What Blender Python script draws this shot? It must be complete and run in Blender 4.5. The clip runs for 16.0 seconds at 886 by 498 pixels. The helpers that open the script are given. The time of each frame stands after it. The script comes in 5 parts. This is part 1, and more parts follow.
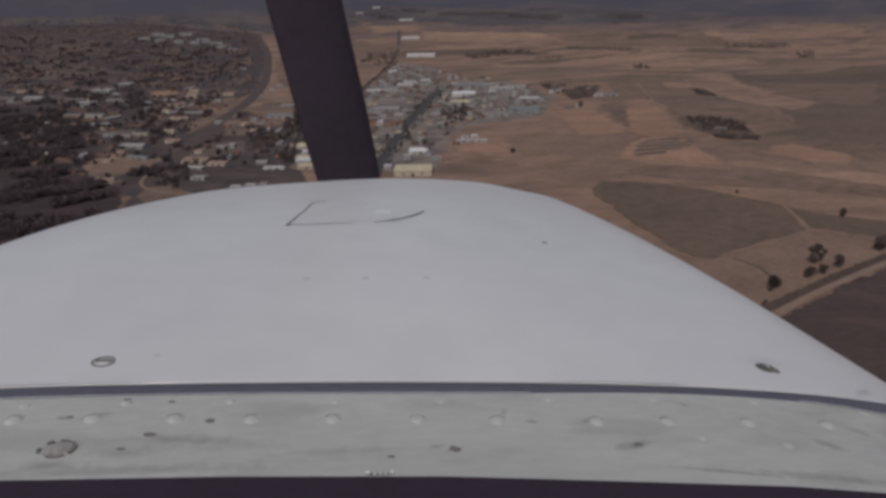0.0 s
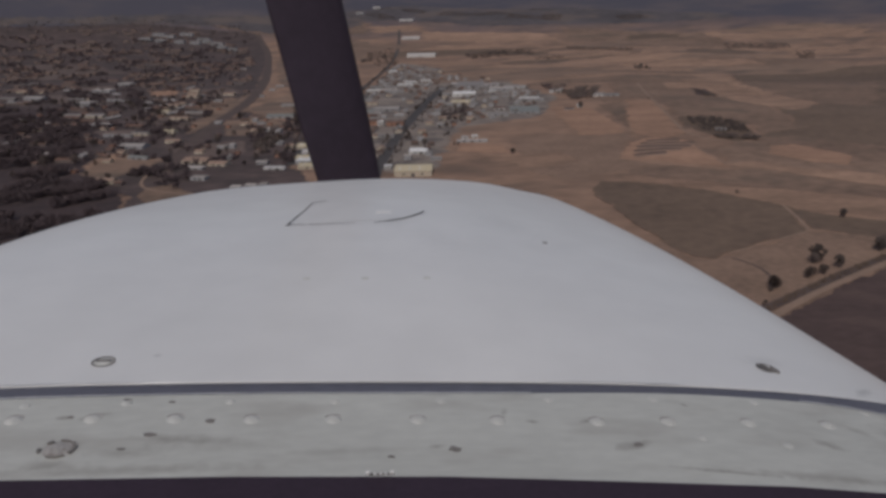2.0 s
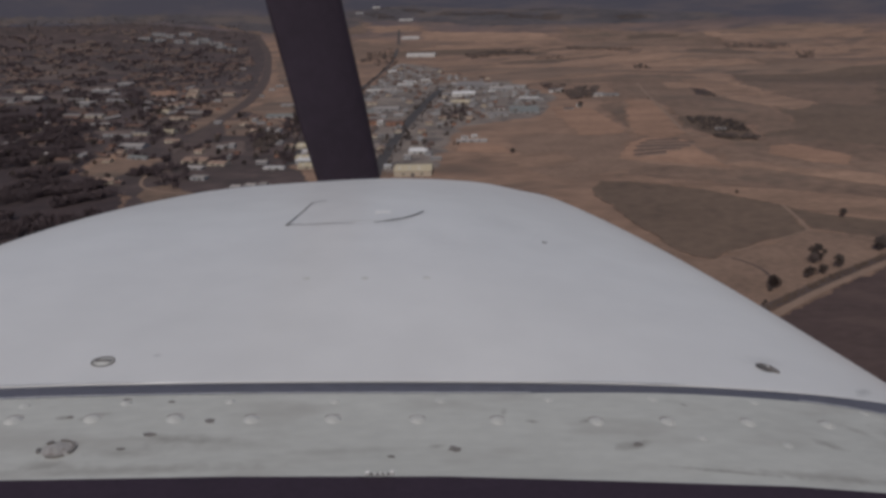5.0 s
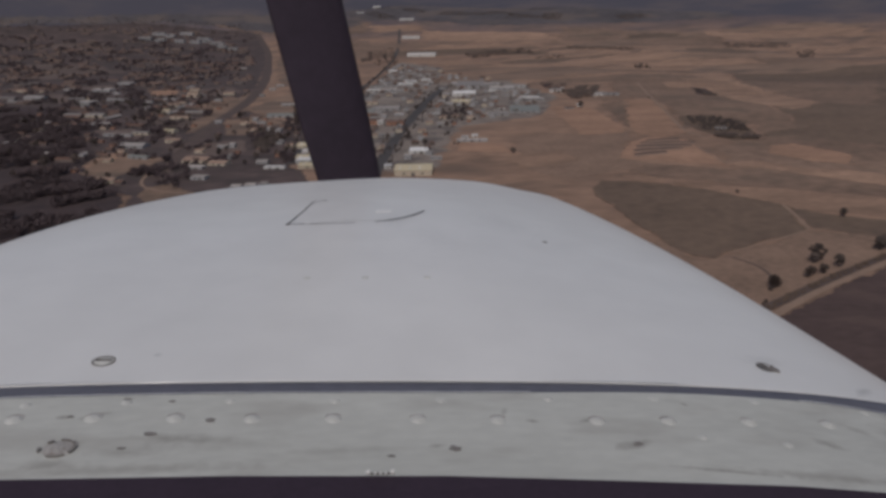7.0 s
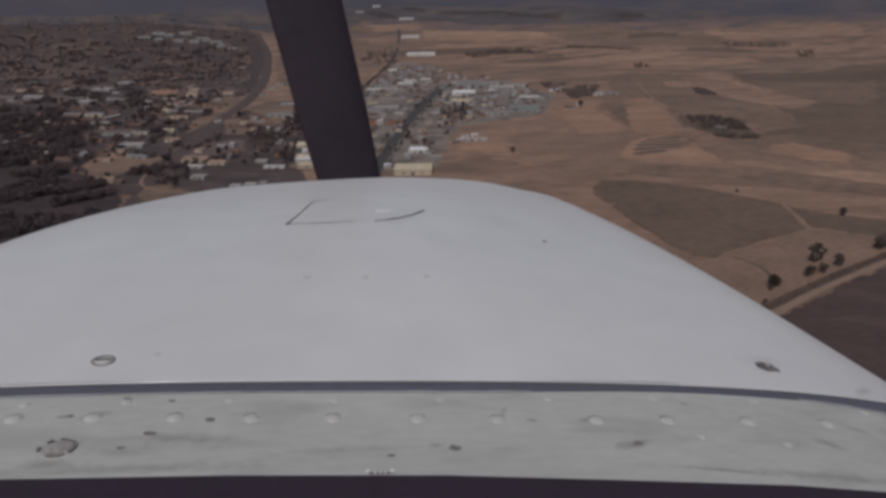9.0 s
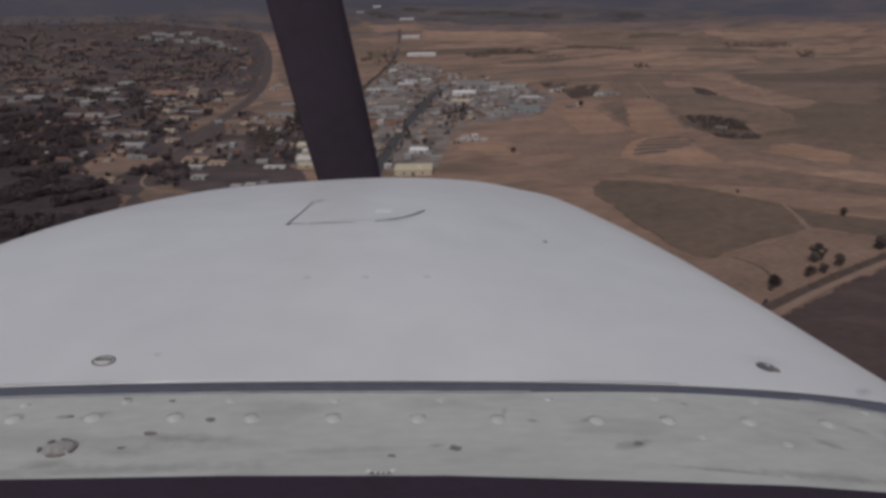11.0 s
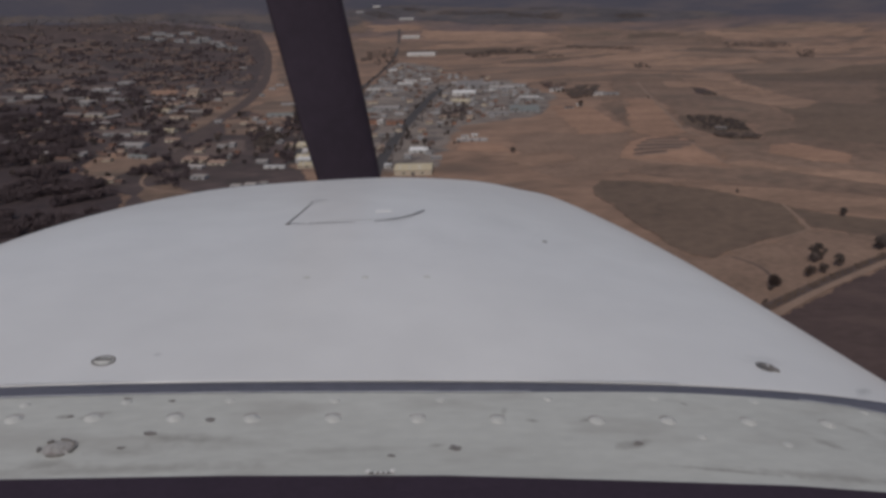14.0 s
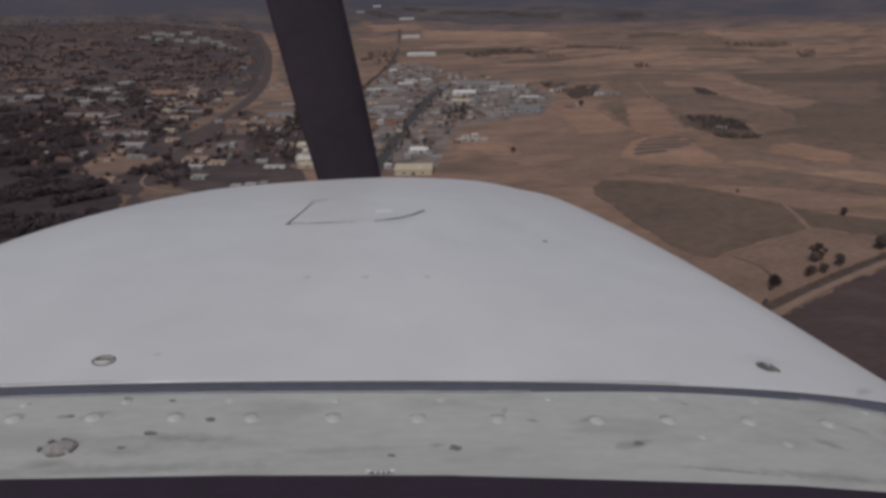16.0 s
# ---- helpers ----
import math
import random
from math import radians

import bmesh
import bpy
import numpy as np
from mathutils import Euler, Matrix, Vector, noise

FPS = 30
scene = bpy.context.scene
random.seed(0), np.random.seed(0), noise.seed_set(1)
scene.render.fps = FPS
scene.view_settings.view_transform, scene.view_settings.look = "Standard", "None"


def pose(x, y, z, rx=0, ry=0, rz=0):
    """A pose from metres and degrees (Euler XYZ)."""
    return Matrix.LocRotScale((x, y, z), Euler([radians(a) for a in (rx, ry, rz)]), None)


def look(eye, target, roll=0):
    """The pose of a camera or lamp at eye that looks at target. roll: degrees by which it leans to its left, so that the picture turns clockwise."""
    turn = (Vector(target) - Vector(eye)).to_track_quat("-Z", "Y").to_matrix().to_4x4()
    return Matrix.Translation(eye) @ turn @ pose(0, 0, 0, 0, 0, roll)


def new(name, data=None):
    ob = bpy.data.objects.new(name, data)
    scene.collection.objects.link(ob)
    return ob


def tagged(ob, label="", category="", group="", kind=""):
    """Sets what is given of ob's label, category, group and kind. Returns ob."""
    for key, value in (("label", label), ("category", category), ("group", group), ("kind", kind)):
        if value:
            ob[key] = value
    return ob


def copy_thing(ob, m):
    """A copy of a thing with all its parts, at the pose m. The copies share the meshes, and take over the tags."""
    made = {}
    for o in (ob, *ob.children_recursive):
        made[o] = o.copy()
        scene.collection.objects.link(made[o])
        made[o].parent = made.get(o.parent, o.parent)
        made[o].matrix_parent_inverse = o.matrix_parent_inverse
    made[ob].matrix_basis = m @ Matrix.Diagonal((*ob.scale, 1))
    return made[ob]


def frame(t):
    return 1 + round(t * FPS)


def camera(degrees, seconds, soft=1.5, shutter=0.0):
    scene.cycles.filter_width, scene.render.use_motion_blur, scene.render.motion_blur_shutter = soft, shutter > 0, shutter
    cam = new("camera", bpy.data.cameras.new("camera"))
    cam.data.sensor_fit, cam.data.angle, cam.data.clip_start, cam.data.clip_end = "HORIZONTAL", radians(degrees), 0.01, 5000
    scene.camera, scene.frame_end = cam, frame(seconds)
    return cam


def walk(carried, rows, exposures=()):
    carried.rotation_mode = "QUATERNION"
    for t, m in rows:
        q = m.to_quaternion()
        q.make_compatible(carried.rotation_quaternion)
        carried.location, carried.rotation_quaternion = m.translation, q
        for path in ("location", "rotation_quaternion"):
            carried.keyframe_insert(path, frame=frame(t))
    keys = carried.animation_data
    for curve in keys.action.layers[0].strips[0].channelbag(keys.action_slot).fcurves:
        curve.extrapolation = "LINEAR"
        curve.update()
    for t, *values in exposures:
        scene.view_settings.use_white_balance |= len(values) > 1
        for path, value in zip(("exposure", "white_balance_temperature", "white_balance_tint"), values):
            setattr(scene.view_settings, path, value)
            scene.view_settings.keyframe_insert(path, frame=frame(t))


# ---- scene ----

# ---- camera: fixed on the glareshield of a light aeroplane, shaken a little by the engine ----
cam = camera(60.0, 16.0, soft=3.4)
EYE = Vector((-21.4, -99.8, 206.2))


def seat_view(yaw=0.0, pitch=0.0):
    """The camera's pose; the picture slides right and down by these degrees."""
    a, b = radians(-0.9 + yaw), radians(-18.28 + pitch)
    way = Vector((-math.sin(a) * math.cos(b), math.cos(a) * math.cos(b), math.sin(b)))
    return look(EYE, EYE + way, -1.45)


SHAKE = [(0.0, -0.011, 0.012), (0.5, -0.055, -0.021), (1.0, -0.011, 0.011), (1.5, 0.001, 0.0), (2.0, 0.0, 0.022),
         (2.5, -0.011, 0.0), (3.0, -0.044, -0.021), (3.5, -0.034, 0.055), (4.0, -0.011, 0.0), (4.8, -0.02, 0.01),
         (5.6, -0.04, 0.02), (6.5, -0.07, 0.066), (7.0, 0.011, -0.022), (7.5, -0.045, 0.011), (8.0, -0.055, -0.075),
         (8.5, -0.044, 0.066), (9.0, -0.011, -0.065), (9.8, 0.0, -0.03), (10.6, 0.01, -0.04), (11.5, 0.022, -0.053),
         (12.0, -0.034, 0.023), (12.5, -0.022, -0.011), (13.0, -0.011, -0.032), (13.5, -0.045, 0.011),
         (14.0, 0.0, -0.053), (14.5, -0.033, -0.032), (15.0, 0.032, 0.011), (15.5, -0.011, -0.022), (16.0, 0.022, -0.065)]
walk(cam, [(t, seat_view(a, b)) for t, a, b in SHAKE],
     exposures=[(0.0, -1.05, 6260, 14), (16.0, -1.05, 6260, 14)])

# ---- daylight: a high hazy sun from behind ----
SUN_UP, SUN_TURN = 57.0, 192.0
world = bpy.data.worlds.new("sky")
scene.world = world
world.use_nodes = True
sky = world.node_tree.nodes.new("ShaderNodeTexSky")
sky.sky_type, sky.sun_disc = "NISHITA", False
sky.sun_elevation, sky.sun_rotation = radians(SUN_UP), radians(SUN_TURN)
sky.dust_density = 3.0
back = world.node_tree.nodes["Background"]
back.inputs["Strength"].default_value = 0.10
world.node_tree.links.new(sky.outputs[0], back.inputs["Color"])
sun = new("sun", bpy.data.lights.new("sun", "SUN"))
sun.data.energy, sun.data.angle, sun.data.color = 2.6, radians(0.6), (1.0, 0.95, 0.88)
TO_SUN = Vector((math.sin(radians(SUN_TURN)) * math.cos(radians(SUN_UP)),
                 math.cos(radians(SUN_TURN)) * math.cos(radians(SUN_UP)), math.sin(radians(SUN_UP))))
sun.matrix_world = look(TO_SUN * 300, (0, 0, 0))


# ---- materials ----
def surface(name, colour, rough=0.85, metal=0.0, spread=0.25, scales=(0.02, 0.3), bump=0.0, bump_scale=1.0,
            vary=0.0, stain=None, stain_scale=1.0, stain_cut=(0.55, 0.75), coat=0.0, stretch=(1, 1, 1)):
    """Node material: base colour varied at two scales, stains with a shape of their own, relief, change per object."""
    m = bpy.data.materials.new(name)
    m.use_nodes = True
    n, k = m.node_tree.nodes, m.node_tree.links.new
    b = n["Principled BSDF"]
    b.inputs["Roughness"].default_value, b.inputs["Metallic"].default_value = rough, metal
    b.inputs["Coat Weight"].default_value = coat
    b.inputs["Coat Roughness"].default_value = 0.12
    place = n.new("ShaderNodeTexCoord")
    mapping = n.new("ShaderNodeMapping")
    mapping.inputs["Scale"].default_value = stretch
    k(place.outputs["Object"], mapping.inputs["Vector"])
    value = None
    for s in scales:
        t = n.new("ShaderNodeTexNoise")
        t.inputs["Scale"].default_value, t.inputs["Detail"].default_value = s, 6
        k(mapping.outputs[0], t.inputs["Vector"])
        if value is None:
            value = t.outputs["Fac"]
        else:
            a = n.new("ShaderNodeMath")
            k(value, a.inputs[0]), k(t.outputs["Fac"], a.inputs[1])
            half = n.new("ShaderNodeMath")
            half.operation = "MULTIPLY"
            half.inputs[1].default_value = 0.5
            k(a.outputs[0], half.inputs[0])
            value = half.outputs[0]
    ramp = n.new("ShaderNodeMapRange")
    ramp.inputs[1].default_value, ramp.inputs[2].default_value = 0.3, 0.7
    ramp.inputs[3].default_value, ramp.inputs[4].default_value = 1 - spread, 1 + spread
    k(value, ramp.inputs[0])
    out = ramp.outputs[0]
    if vary:
        info = n.new("ShaderNodeObjectInfo")
        r = n.new("ShaderNodeMapRange")
        r.inputs[3].default_value, r.inputs[4].default_value = 1 - vary, 1 + vary
        k(info.outputs["Random"], r.inputs[0])
        mul = n.new("ShaderNodeMath")
        mul.operation = "MULTIPLY"
        k(out, mul.inputs[0]), k(r.outputs[0], mul.inputs[1])
        out = mul.outputs[0]
    tint = n.new("ShaderNodeVectorMath")
    tint.operation = "SCALE"
    tint.inputs[0].default_value = colour
    k(out, tint.inputs["Scale"])
    col = tint.outputs[0]
    if stain:
        t = n.new("ShaderNodeTexNoise")
        t.inputs["Scale"].default_value, t.inputs["Detail"].default_value = stain_scale, 8
        k(mapping.outputs[0], t.inputs["Vector"])
        r = n.new("ShaderNodeMapRange")
        r.inputs[1].default_value, r.inputs[2].default_value = stain_cut
        k(t.outputs["Fac"], r.inputs[0])
        mix = n.new("ShaderNodeMix")
        mix.data_type = "RGBA"
        k(r.outputs[0], mix.inputs[0]), k(col, mix.inputs[6])
        mix.inputs[7].default_value = (*stain, 1)
        col = mix.outputs[2]
    k(col, b.inputs["Base Color"])
    if bump:
        t = n.new("ShaderNodeTexNoise")
        t.inputs["Scale"].default_value, t.inputs["Detail"].default_value = bump_scale, 5
        k(mapping.outputs[0], t.inputs["Vector"])
        bp = n.new("ShaderNodeBump")
        bp.inputs["Strength"].default_value = 0.6
        bp.inputs["Distance"].default_value = bump
        k(t.outputs["Fac"], bp.inputs["Height"]), k(bp.outputs[0], b.inputs["Normal"])
    return m


EARTH = surface("dry_earth", (0.282, 0.177, 0.118), spread=0.45, scales=(0.004, 0.03), bump=0.3, bump_scale=0.4,
                stain=(0.145, 0.1, 0.072), stain_scale=0.007, stain_cut=(0.5, 0.68), stretch=(1, 1.6, 1))


def hazy_scrub_on_heights(m, low, high, colour, bald):
    """Dry earth gives way to scrub greyed by painted haze, with balder patches, on the mountain slopes, by height and
    noise.
    """
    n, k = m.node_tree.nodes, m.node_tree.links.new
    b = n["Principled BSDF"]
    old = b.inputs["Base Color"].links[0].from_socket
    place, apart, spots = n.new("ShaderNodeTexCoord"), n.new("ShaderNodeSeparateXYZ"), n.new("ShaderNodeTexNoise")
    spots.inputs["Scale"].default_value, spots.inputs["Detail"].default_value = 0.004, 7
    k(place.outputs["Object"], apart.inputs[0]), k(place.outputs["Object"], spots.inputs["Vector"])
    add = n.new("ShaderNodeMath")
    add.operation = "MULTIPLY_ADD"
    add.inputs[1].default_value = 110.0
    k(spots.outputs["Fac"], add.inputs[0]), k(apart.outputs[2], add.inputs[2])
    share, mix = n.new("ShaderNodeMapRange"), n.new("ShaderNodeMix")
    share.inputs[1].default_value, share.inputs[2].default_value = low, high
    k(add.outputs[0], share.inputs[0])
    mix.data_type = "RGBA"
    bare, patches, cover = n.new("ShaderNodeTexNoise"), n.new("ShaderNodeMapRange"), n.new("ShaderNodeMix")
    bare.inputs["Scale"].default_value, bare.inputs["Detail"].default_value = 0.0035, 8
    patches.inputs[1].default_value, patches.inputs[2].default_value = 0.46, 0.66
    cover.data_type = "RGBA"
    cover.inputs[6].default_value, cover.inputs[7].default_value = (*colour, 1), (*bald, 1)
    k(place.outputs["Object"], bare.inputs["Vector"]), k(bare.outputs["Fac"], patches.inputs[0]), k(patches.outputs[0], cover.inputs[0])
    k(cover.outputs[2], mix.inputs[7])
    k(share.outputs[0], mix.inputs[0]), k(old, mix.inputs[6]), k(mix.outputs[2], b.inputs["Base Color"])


# the far slopes carry a blue-grey haze in their colour
hazy_scrub_on_heights(EARTH, 78.0, 165.0, (0.078, 0.072, 0.088), (0.122, 0.1, 0.1))
STUBBLE = surface("stubble", (0.305, 0.192, 0.127), spread=0.42, scales=(0.008, 0.08), bump=0.15, bump_scale=0.8, vary=0.12,
                  stain=(0.2, 0.128, 0.085), stain_scale=0.014, stain_cut=(0.5, 0.72), stretch=(1, 2.2, 1))
PLOUGH = surface("ploughed_soil", (0.152, 0.103, 0.07), spread=0.36, scales=(0.008, 0.08), bump=0.25, bump_scale=0.7, vary=0.1)
MOWN = surface("mown_grass", (0.238, 0.155, 0.106), spread=0.35, scales=(0.02, 0.15), bump=0.1, bump_scale=0.8)
REDSOIL = surface("orange_stubble", (0.335, 0.2, 0.128), spread=0.36, scales=(0.008, 0.08), vary=0.08, stain=(0.25, 0.15, 0.095),
                  stain_scale=0.012, stretch=(1, 2, 1))
DARKSCRUB = surface("dark_rough_grazing", (0.082, 0.052, 0.044), spread=0.4, scales=(0.01, 0.1), bump=0.3, bump_scale=0.5,
                    stain=(0.115, 0.075, 0.06), stain_scale=0.02, stain_cut=(0.55, 0.75), stretch=(1, 1.8, 1))
DRYPLAIN = surface("dry_plain", (0.236, 0.156, 0.107), spread=0.35, scales=(0.006, 0.04), bump=0.2, bump_scale=0.6, vary=0.08,
                   stain=(0.135, 0.096, 0.072), stain_scale=0.01, stain_cut=(0.48, 0.66), stretch=(0.7, 2, 1))
FALLOW = surface("fallow_soil", (0.208, 0.136, 0.093), spread=0.45, scales=(0.006, 0.06), bump=0.25, bump_scale=0.6, vary=0.12,
                 stain=(0.12, 0.09, 0.065), stain_scale=0.01)
YARD = surface("dusty_yard", (0.235, 0.192, 0.158), spread=0.4, scales=(0.012, 0.09), stain=(0.125, 0.105, 0.093), stain_scale=0.03, stain_cut=(0.5, 0.62))
TOWNSOIL = surface("town_soil", (0.095, 0.066, 0.058), spread=0.5, scales=(0.01, 0.08), stretch=(0.6, 1.0, 1), stain=(0.064, 0.047, 0.041),
                   stain_scale=0.03, stain_cut=(0.45, 0.6))
WOODSOIL = surface("wood_floor", (0.058, 0.038, 0.035), spread=0.45, scales=(0.008, 0.06), bump=1.5, bump_scale=0.1)
TOWNDUST = surface("dusty_town_plot", (0.142, 0.102, 0.083), spread=0.4, scales=(0.01, 0.08), vary=0.12, stain=(0.095, 0.072, 0.062), stain_scale=0.02)
# greyed cover for far land, with the distance haze painted in
HAZYSCRUB = surface("hazy_scrub", (0.094, 0.08, 0.08), spread=0.45, scales=(0.004, 0.03), stain=(0.135, 0.105, 0.09), stain_scale=0.006, stain_cut=(0.5, 0.62))
ASPHALT = surface("asphalt", (0.072, 0.063, 0.06), spread=0.25, scales=(0.03, 0.3))
TRACK = surface("pale_dirt", (0.275, 0.188, 0.132), spread=0.2, scales=(0.05, 0.4))
DARKTRACK = surface("dark_dirt", (0.1, 0.07, 0.058), spread=0.4, scales=(0.05, 0.4))
WHITEWALL = surface("white_render", (0.60, 0.58, 0.54), spread=0.1, scales=(0.1, 0.8), vary=0.15, stain=(0.45, 0.42, 0.38), stain_scale=0.25)
CREAMWALL = surface("cream_render", (0.58, 0.5, 0.38), spread=0.1, scales=(0.1, 0.8), vary=0.15, stain=(0.4, 0.34, 0.27), stain_scale=0.25)
DUSTWALL = surface("dusty_render", (0.18, 0.142, 0.122), spread=0.15, scales=(0.1, 0.8), vary=0.35)
GREYWALL = surface("grey_render", (0.36, 0.35, 0.34), spread=0.15, scales=(0.1, 0.8), vary=0.15)
ORANGEWALL = surface("orange_brick", (0.36, 0.195, 0.13), spread=0.15, scales=(0.1, 1.0), bump=0.02, bump_scale=3)
YELLOWROOF = surface("yellow_sheet_roof", (0.52, 0.44, 0.29), rough=0.6, spread=0.12, scales=(0.05, 0.5), vary=0.1, stretch=(6, 0.5, 1))
WHITEROOF = surface("white_flat_roof", (0.72, 0.7, 0.66), spread=0.12, scales=(0.05, 0.4), vary=0.2, stain=(0.42, 0.4, 0.37), stain_scale=0.12)
def thin_out(m):
    """The cover gives way to what lies under it, in tufts, within a few metres of its edge."""
    n, k = m.node_tree.nodes, m.node_tree.links.new
    b, out = n["Principled BSDF"], n["Material Output"]
    edge, place, clear, mix = n.new("ShaderNodeAttribute"), n.new("ShaderNodeTexCoord"), n.new("ShaderNodeBsdfTransparent"), n.new("ShaderNodeMixShader")
    edge.attribute_name = "fade"
    value = edge.outputs["Fac"]
    for scale, reach in ((0.018, 24.0), (0.11, 8.0), (0.6, 8.0)):
        tufts, add = n.new("ShaderNodeTexNoise"), n.new("ShaderNodeMath")
        tufts.inputs["Scale"].default_value, tufts.inputs["Detail"].default_value = scale, 4
        k(place.outputs["Object"], tufts.inputs["Vector"])
        add.operation = "MULTIPLY_ADD"
        add.inputs[1].default_value = reach
        k(tufts.outputs["Fac"], add.inputs[0]), k(value, add.inputs[2])
        value = add.outputs[0]
    share = n.new("ShaderNodeMapRange")
    share.inputs[1].default_value, share.inputs[2].default_value = 19.9, 20.1
    k(value, share.inputs[0]), k(share.outputs[0], mix.inputs[0])
    k(clear.outputs[0], mix.inputs[1]), k(b.outputs[0], mix.inputs[2]), k(mix.outputs[0], out.inputs["Surface"])


for cover in (STUBBLE, PLOUGH, MOWN, REDSOIL, DARKSCRUB, DRYPLAIN, FALLOW, YARD, TOWNSOIL, WOODSOIL, HAZYSCRUB, TOWNDUST):
    thin_out(cover)
PALEROOF = surface("pale_weathered_roof", (0.42, 0.375, 0.335), spread=0.15, scales=(0.05, 0.4), vary=0.25, stain=(0.27, 0.242, 0.22), stain_scale=0.12)
GREYROOF = surface("grey_sheet_roof", (0.29, 0.262, 0.238), rough=0.6, spread=0.15, scales=(0.05, 0.5), vary=0.25, stretch=(6, 0.5, 1))
TILEROOF = surface("clay_tile_roof", (0.155, 0.09, 0.066), spread=0.2, scales=(0.2, 1.5), vary=0.3, bump=0.03, bump_scale=3)
TANROOF = surface("tan_tile_roof", (0.3, 0.205, 0.152), spread=0.18, scales=(0.2, 1.5), vary=0.15, bump=0.03, bump_scale=3)
BLUEROOF = surface("blue_grey_sheet_roof", (0.205, 0.21, 0.19), rough=0.65, spread=0.12, scales=(0.05, 0.5), vary=0.2, stretch=(6, 0.5, 1))
WINDOWGLASS = surface("window_glass", (0.03, 0.035, 0.04), rough=0.12, spread=0.1)
DOORPAINT = surface("door_paint", (0.12, 0.11, 0.1), rough=0.6, spread=0.2, scales=(0.5, 2.0), vary=0.4)
DRYWEED = surface("dry_weeds", (0.17, 0.118, 0.083), rough=0.85, spread=0.3, scales=(0.3, 1.5))
PINE = surface("dark_pine", (0.085, 0.06, 0.06), rough=0.85, spread=0.35, scales=(0.05, 0.5))
LEAF = surface("dry_leaves", (0.132, 0.1, 0.084), rough=0.8, spread=0.35, scales=(0.3, 1.5), vary=0.3)
BARK = surface("bark", (0.12, 0.09, 0.065), spread=0.3, scales=(0.8, 4), bump=0.03, bump_scale=6)
PAINT = surface("white_aircraft_paint", (0.765, 0.763, 0.738), rough=0.42, spread=0.06, scales=(3, 16), coat=0.15,
                bump=0.0012, bump_scale=7)
DECKPAINT = surface("weathered_white_paint", (0.555, 0.56, 0.512), rough=0.6, spread=0.11, scales=(6, 60),
                    stain=(0.33, 0.31, 0.275), stain_scale=11, stain_cut=(0.52, 0.9), bump=0.0006, bump_scale=30, stretch=(1, 2.5, 1))
RIVETPAINT = surface("rivet_paint", (0.6, 0.6, 0.555), rough=0.4, spread=0.12, scales=(60, 300))
GASKET = surface("dark_rubber", (0.125, 0.128, 0.155), rough=0.7, spread=0.15, scales=(20, 90))
RUST = surface("dirty_metal", (0.16, 0.15, 0.14), rough=0.6, metal=0.3, spread=0.3, scales=(60, 300))
GROOVE = surface("dark_groove", (0.09, 0.085, 0.08), rough=0.9, spread=0.4, scales=(40, 200))
GRIME = surface("grime", (0.22, 0.205, 0.19), rough=0.9, spread=0.3, scales=(80, 300))
MATTBLACK = surface("matt_black_paint", (0.034, 0.022, 0.034), rough=0.8, spread=0.25, scales=(6, 50))
DASH = surface("dark_vinyl", (0.038, 0.023, 0.037), rough=0.8, spread=0.2, scales=(30, 200), bump=0.0004, bump_scale=400)
WORN_AND_SHADE = surface("worn_bolt_and_rivet_shade", (0.43, 0.41, 0.38), rough=0.6, spread=0.4, scales=(150, 700), stain=(0.26, 0.235, 0.21), stain_scale=220, stain_cut=(0.5, 0.7))
# near-white for bare metal; painted glints and edge highlights use it too
BARE_GLINT = surface("bare_metal_and_glints", (0.84, 0.83, 0.8), rough=0.4, metal=0.1, spread=0.05, scales=(60, 300))


def soft_marks(m, spots, colour):
    """Soft darker marks (x, y, length, width, turn, strength), mostly dirt, rubbed into a paint, broken up by noise."""
    n, k = m.node_tree.nodes, m.node_tree.links.new
    b = n["Principled BSDF"]
    col = b.inputs["Base Color"].links[0].from_socket
    place, grain = n.new("ShaderNodeTexCoord"), n.new("ShaderNodeTexNoise")
    grain.inputs["Scale"].default_value, grain.inputs["Detail"].default_value = 120, 4
    k(place.outputs["Object"], grain.inputs["Vector"])
    for x, y, long, wide, turn, strength in spots:
        fit, far, share = n.new("ShaderNodeMapping"), n.new("ShaderNodeVectorMath"), n.new("ShaderNodeMapRange")
        fit.vector_type = "TEXTURE"
        fit.inputs["Location"].default_value = (x, y, 0)
        fit.inputs["Rotation"].default_value = (0, 0, radians(turn))
        fit.inputs["Scale"].default_value = (long, wide, 100)
        far.operation = "LENGTH"
        k(place.outputs["Object"], fit.inputs["Vector"]), k(fit.outputs[0], far.inputs[0])
        rough = n.new("ShaderNodeMath")
        rough.operation = "MULTIPLY_ADD"
        rough.inputs[1].default_value = 1.3
        k(grain.outputs["Fac"], rough.inputs[0]), k(far.outputs["Value"], rough.inputs[2])
        share.inputs[1].default_value, share.inputs[2].default_value = 1.55, 0.75
        share.inputs[3].default_value, share.inputs[4].default_value = 0.0, strength
        k(rough.outputs[0], share.inputs[0])
        mix = n.new("ShaderNodeMix")
        mix.data_type = "RGBA"
        mix.inputs[7].default_value = (*colour, 1)
        k(share.outputs[0], mix.inputs[0]), k(col, mix.inputs[6])
        col = mix.outputs[2]
    k(col, b.inputs["Base Color"])


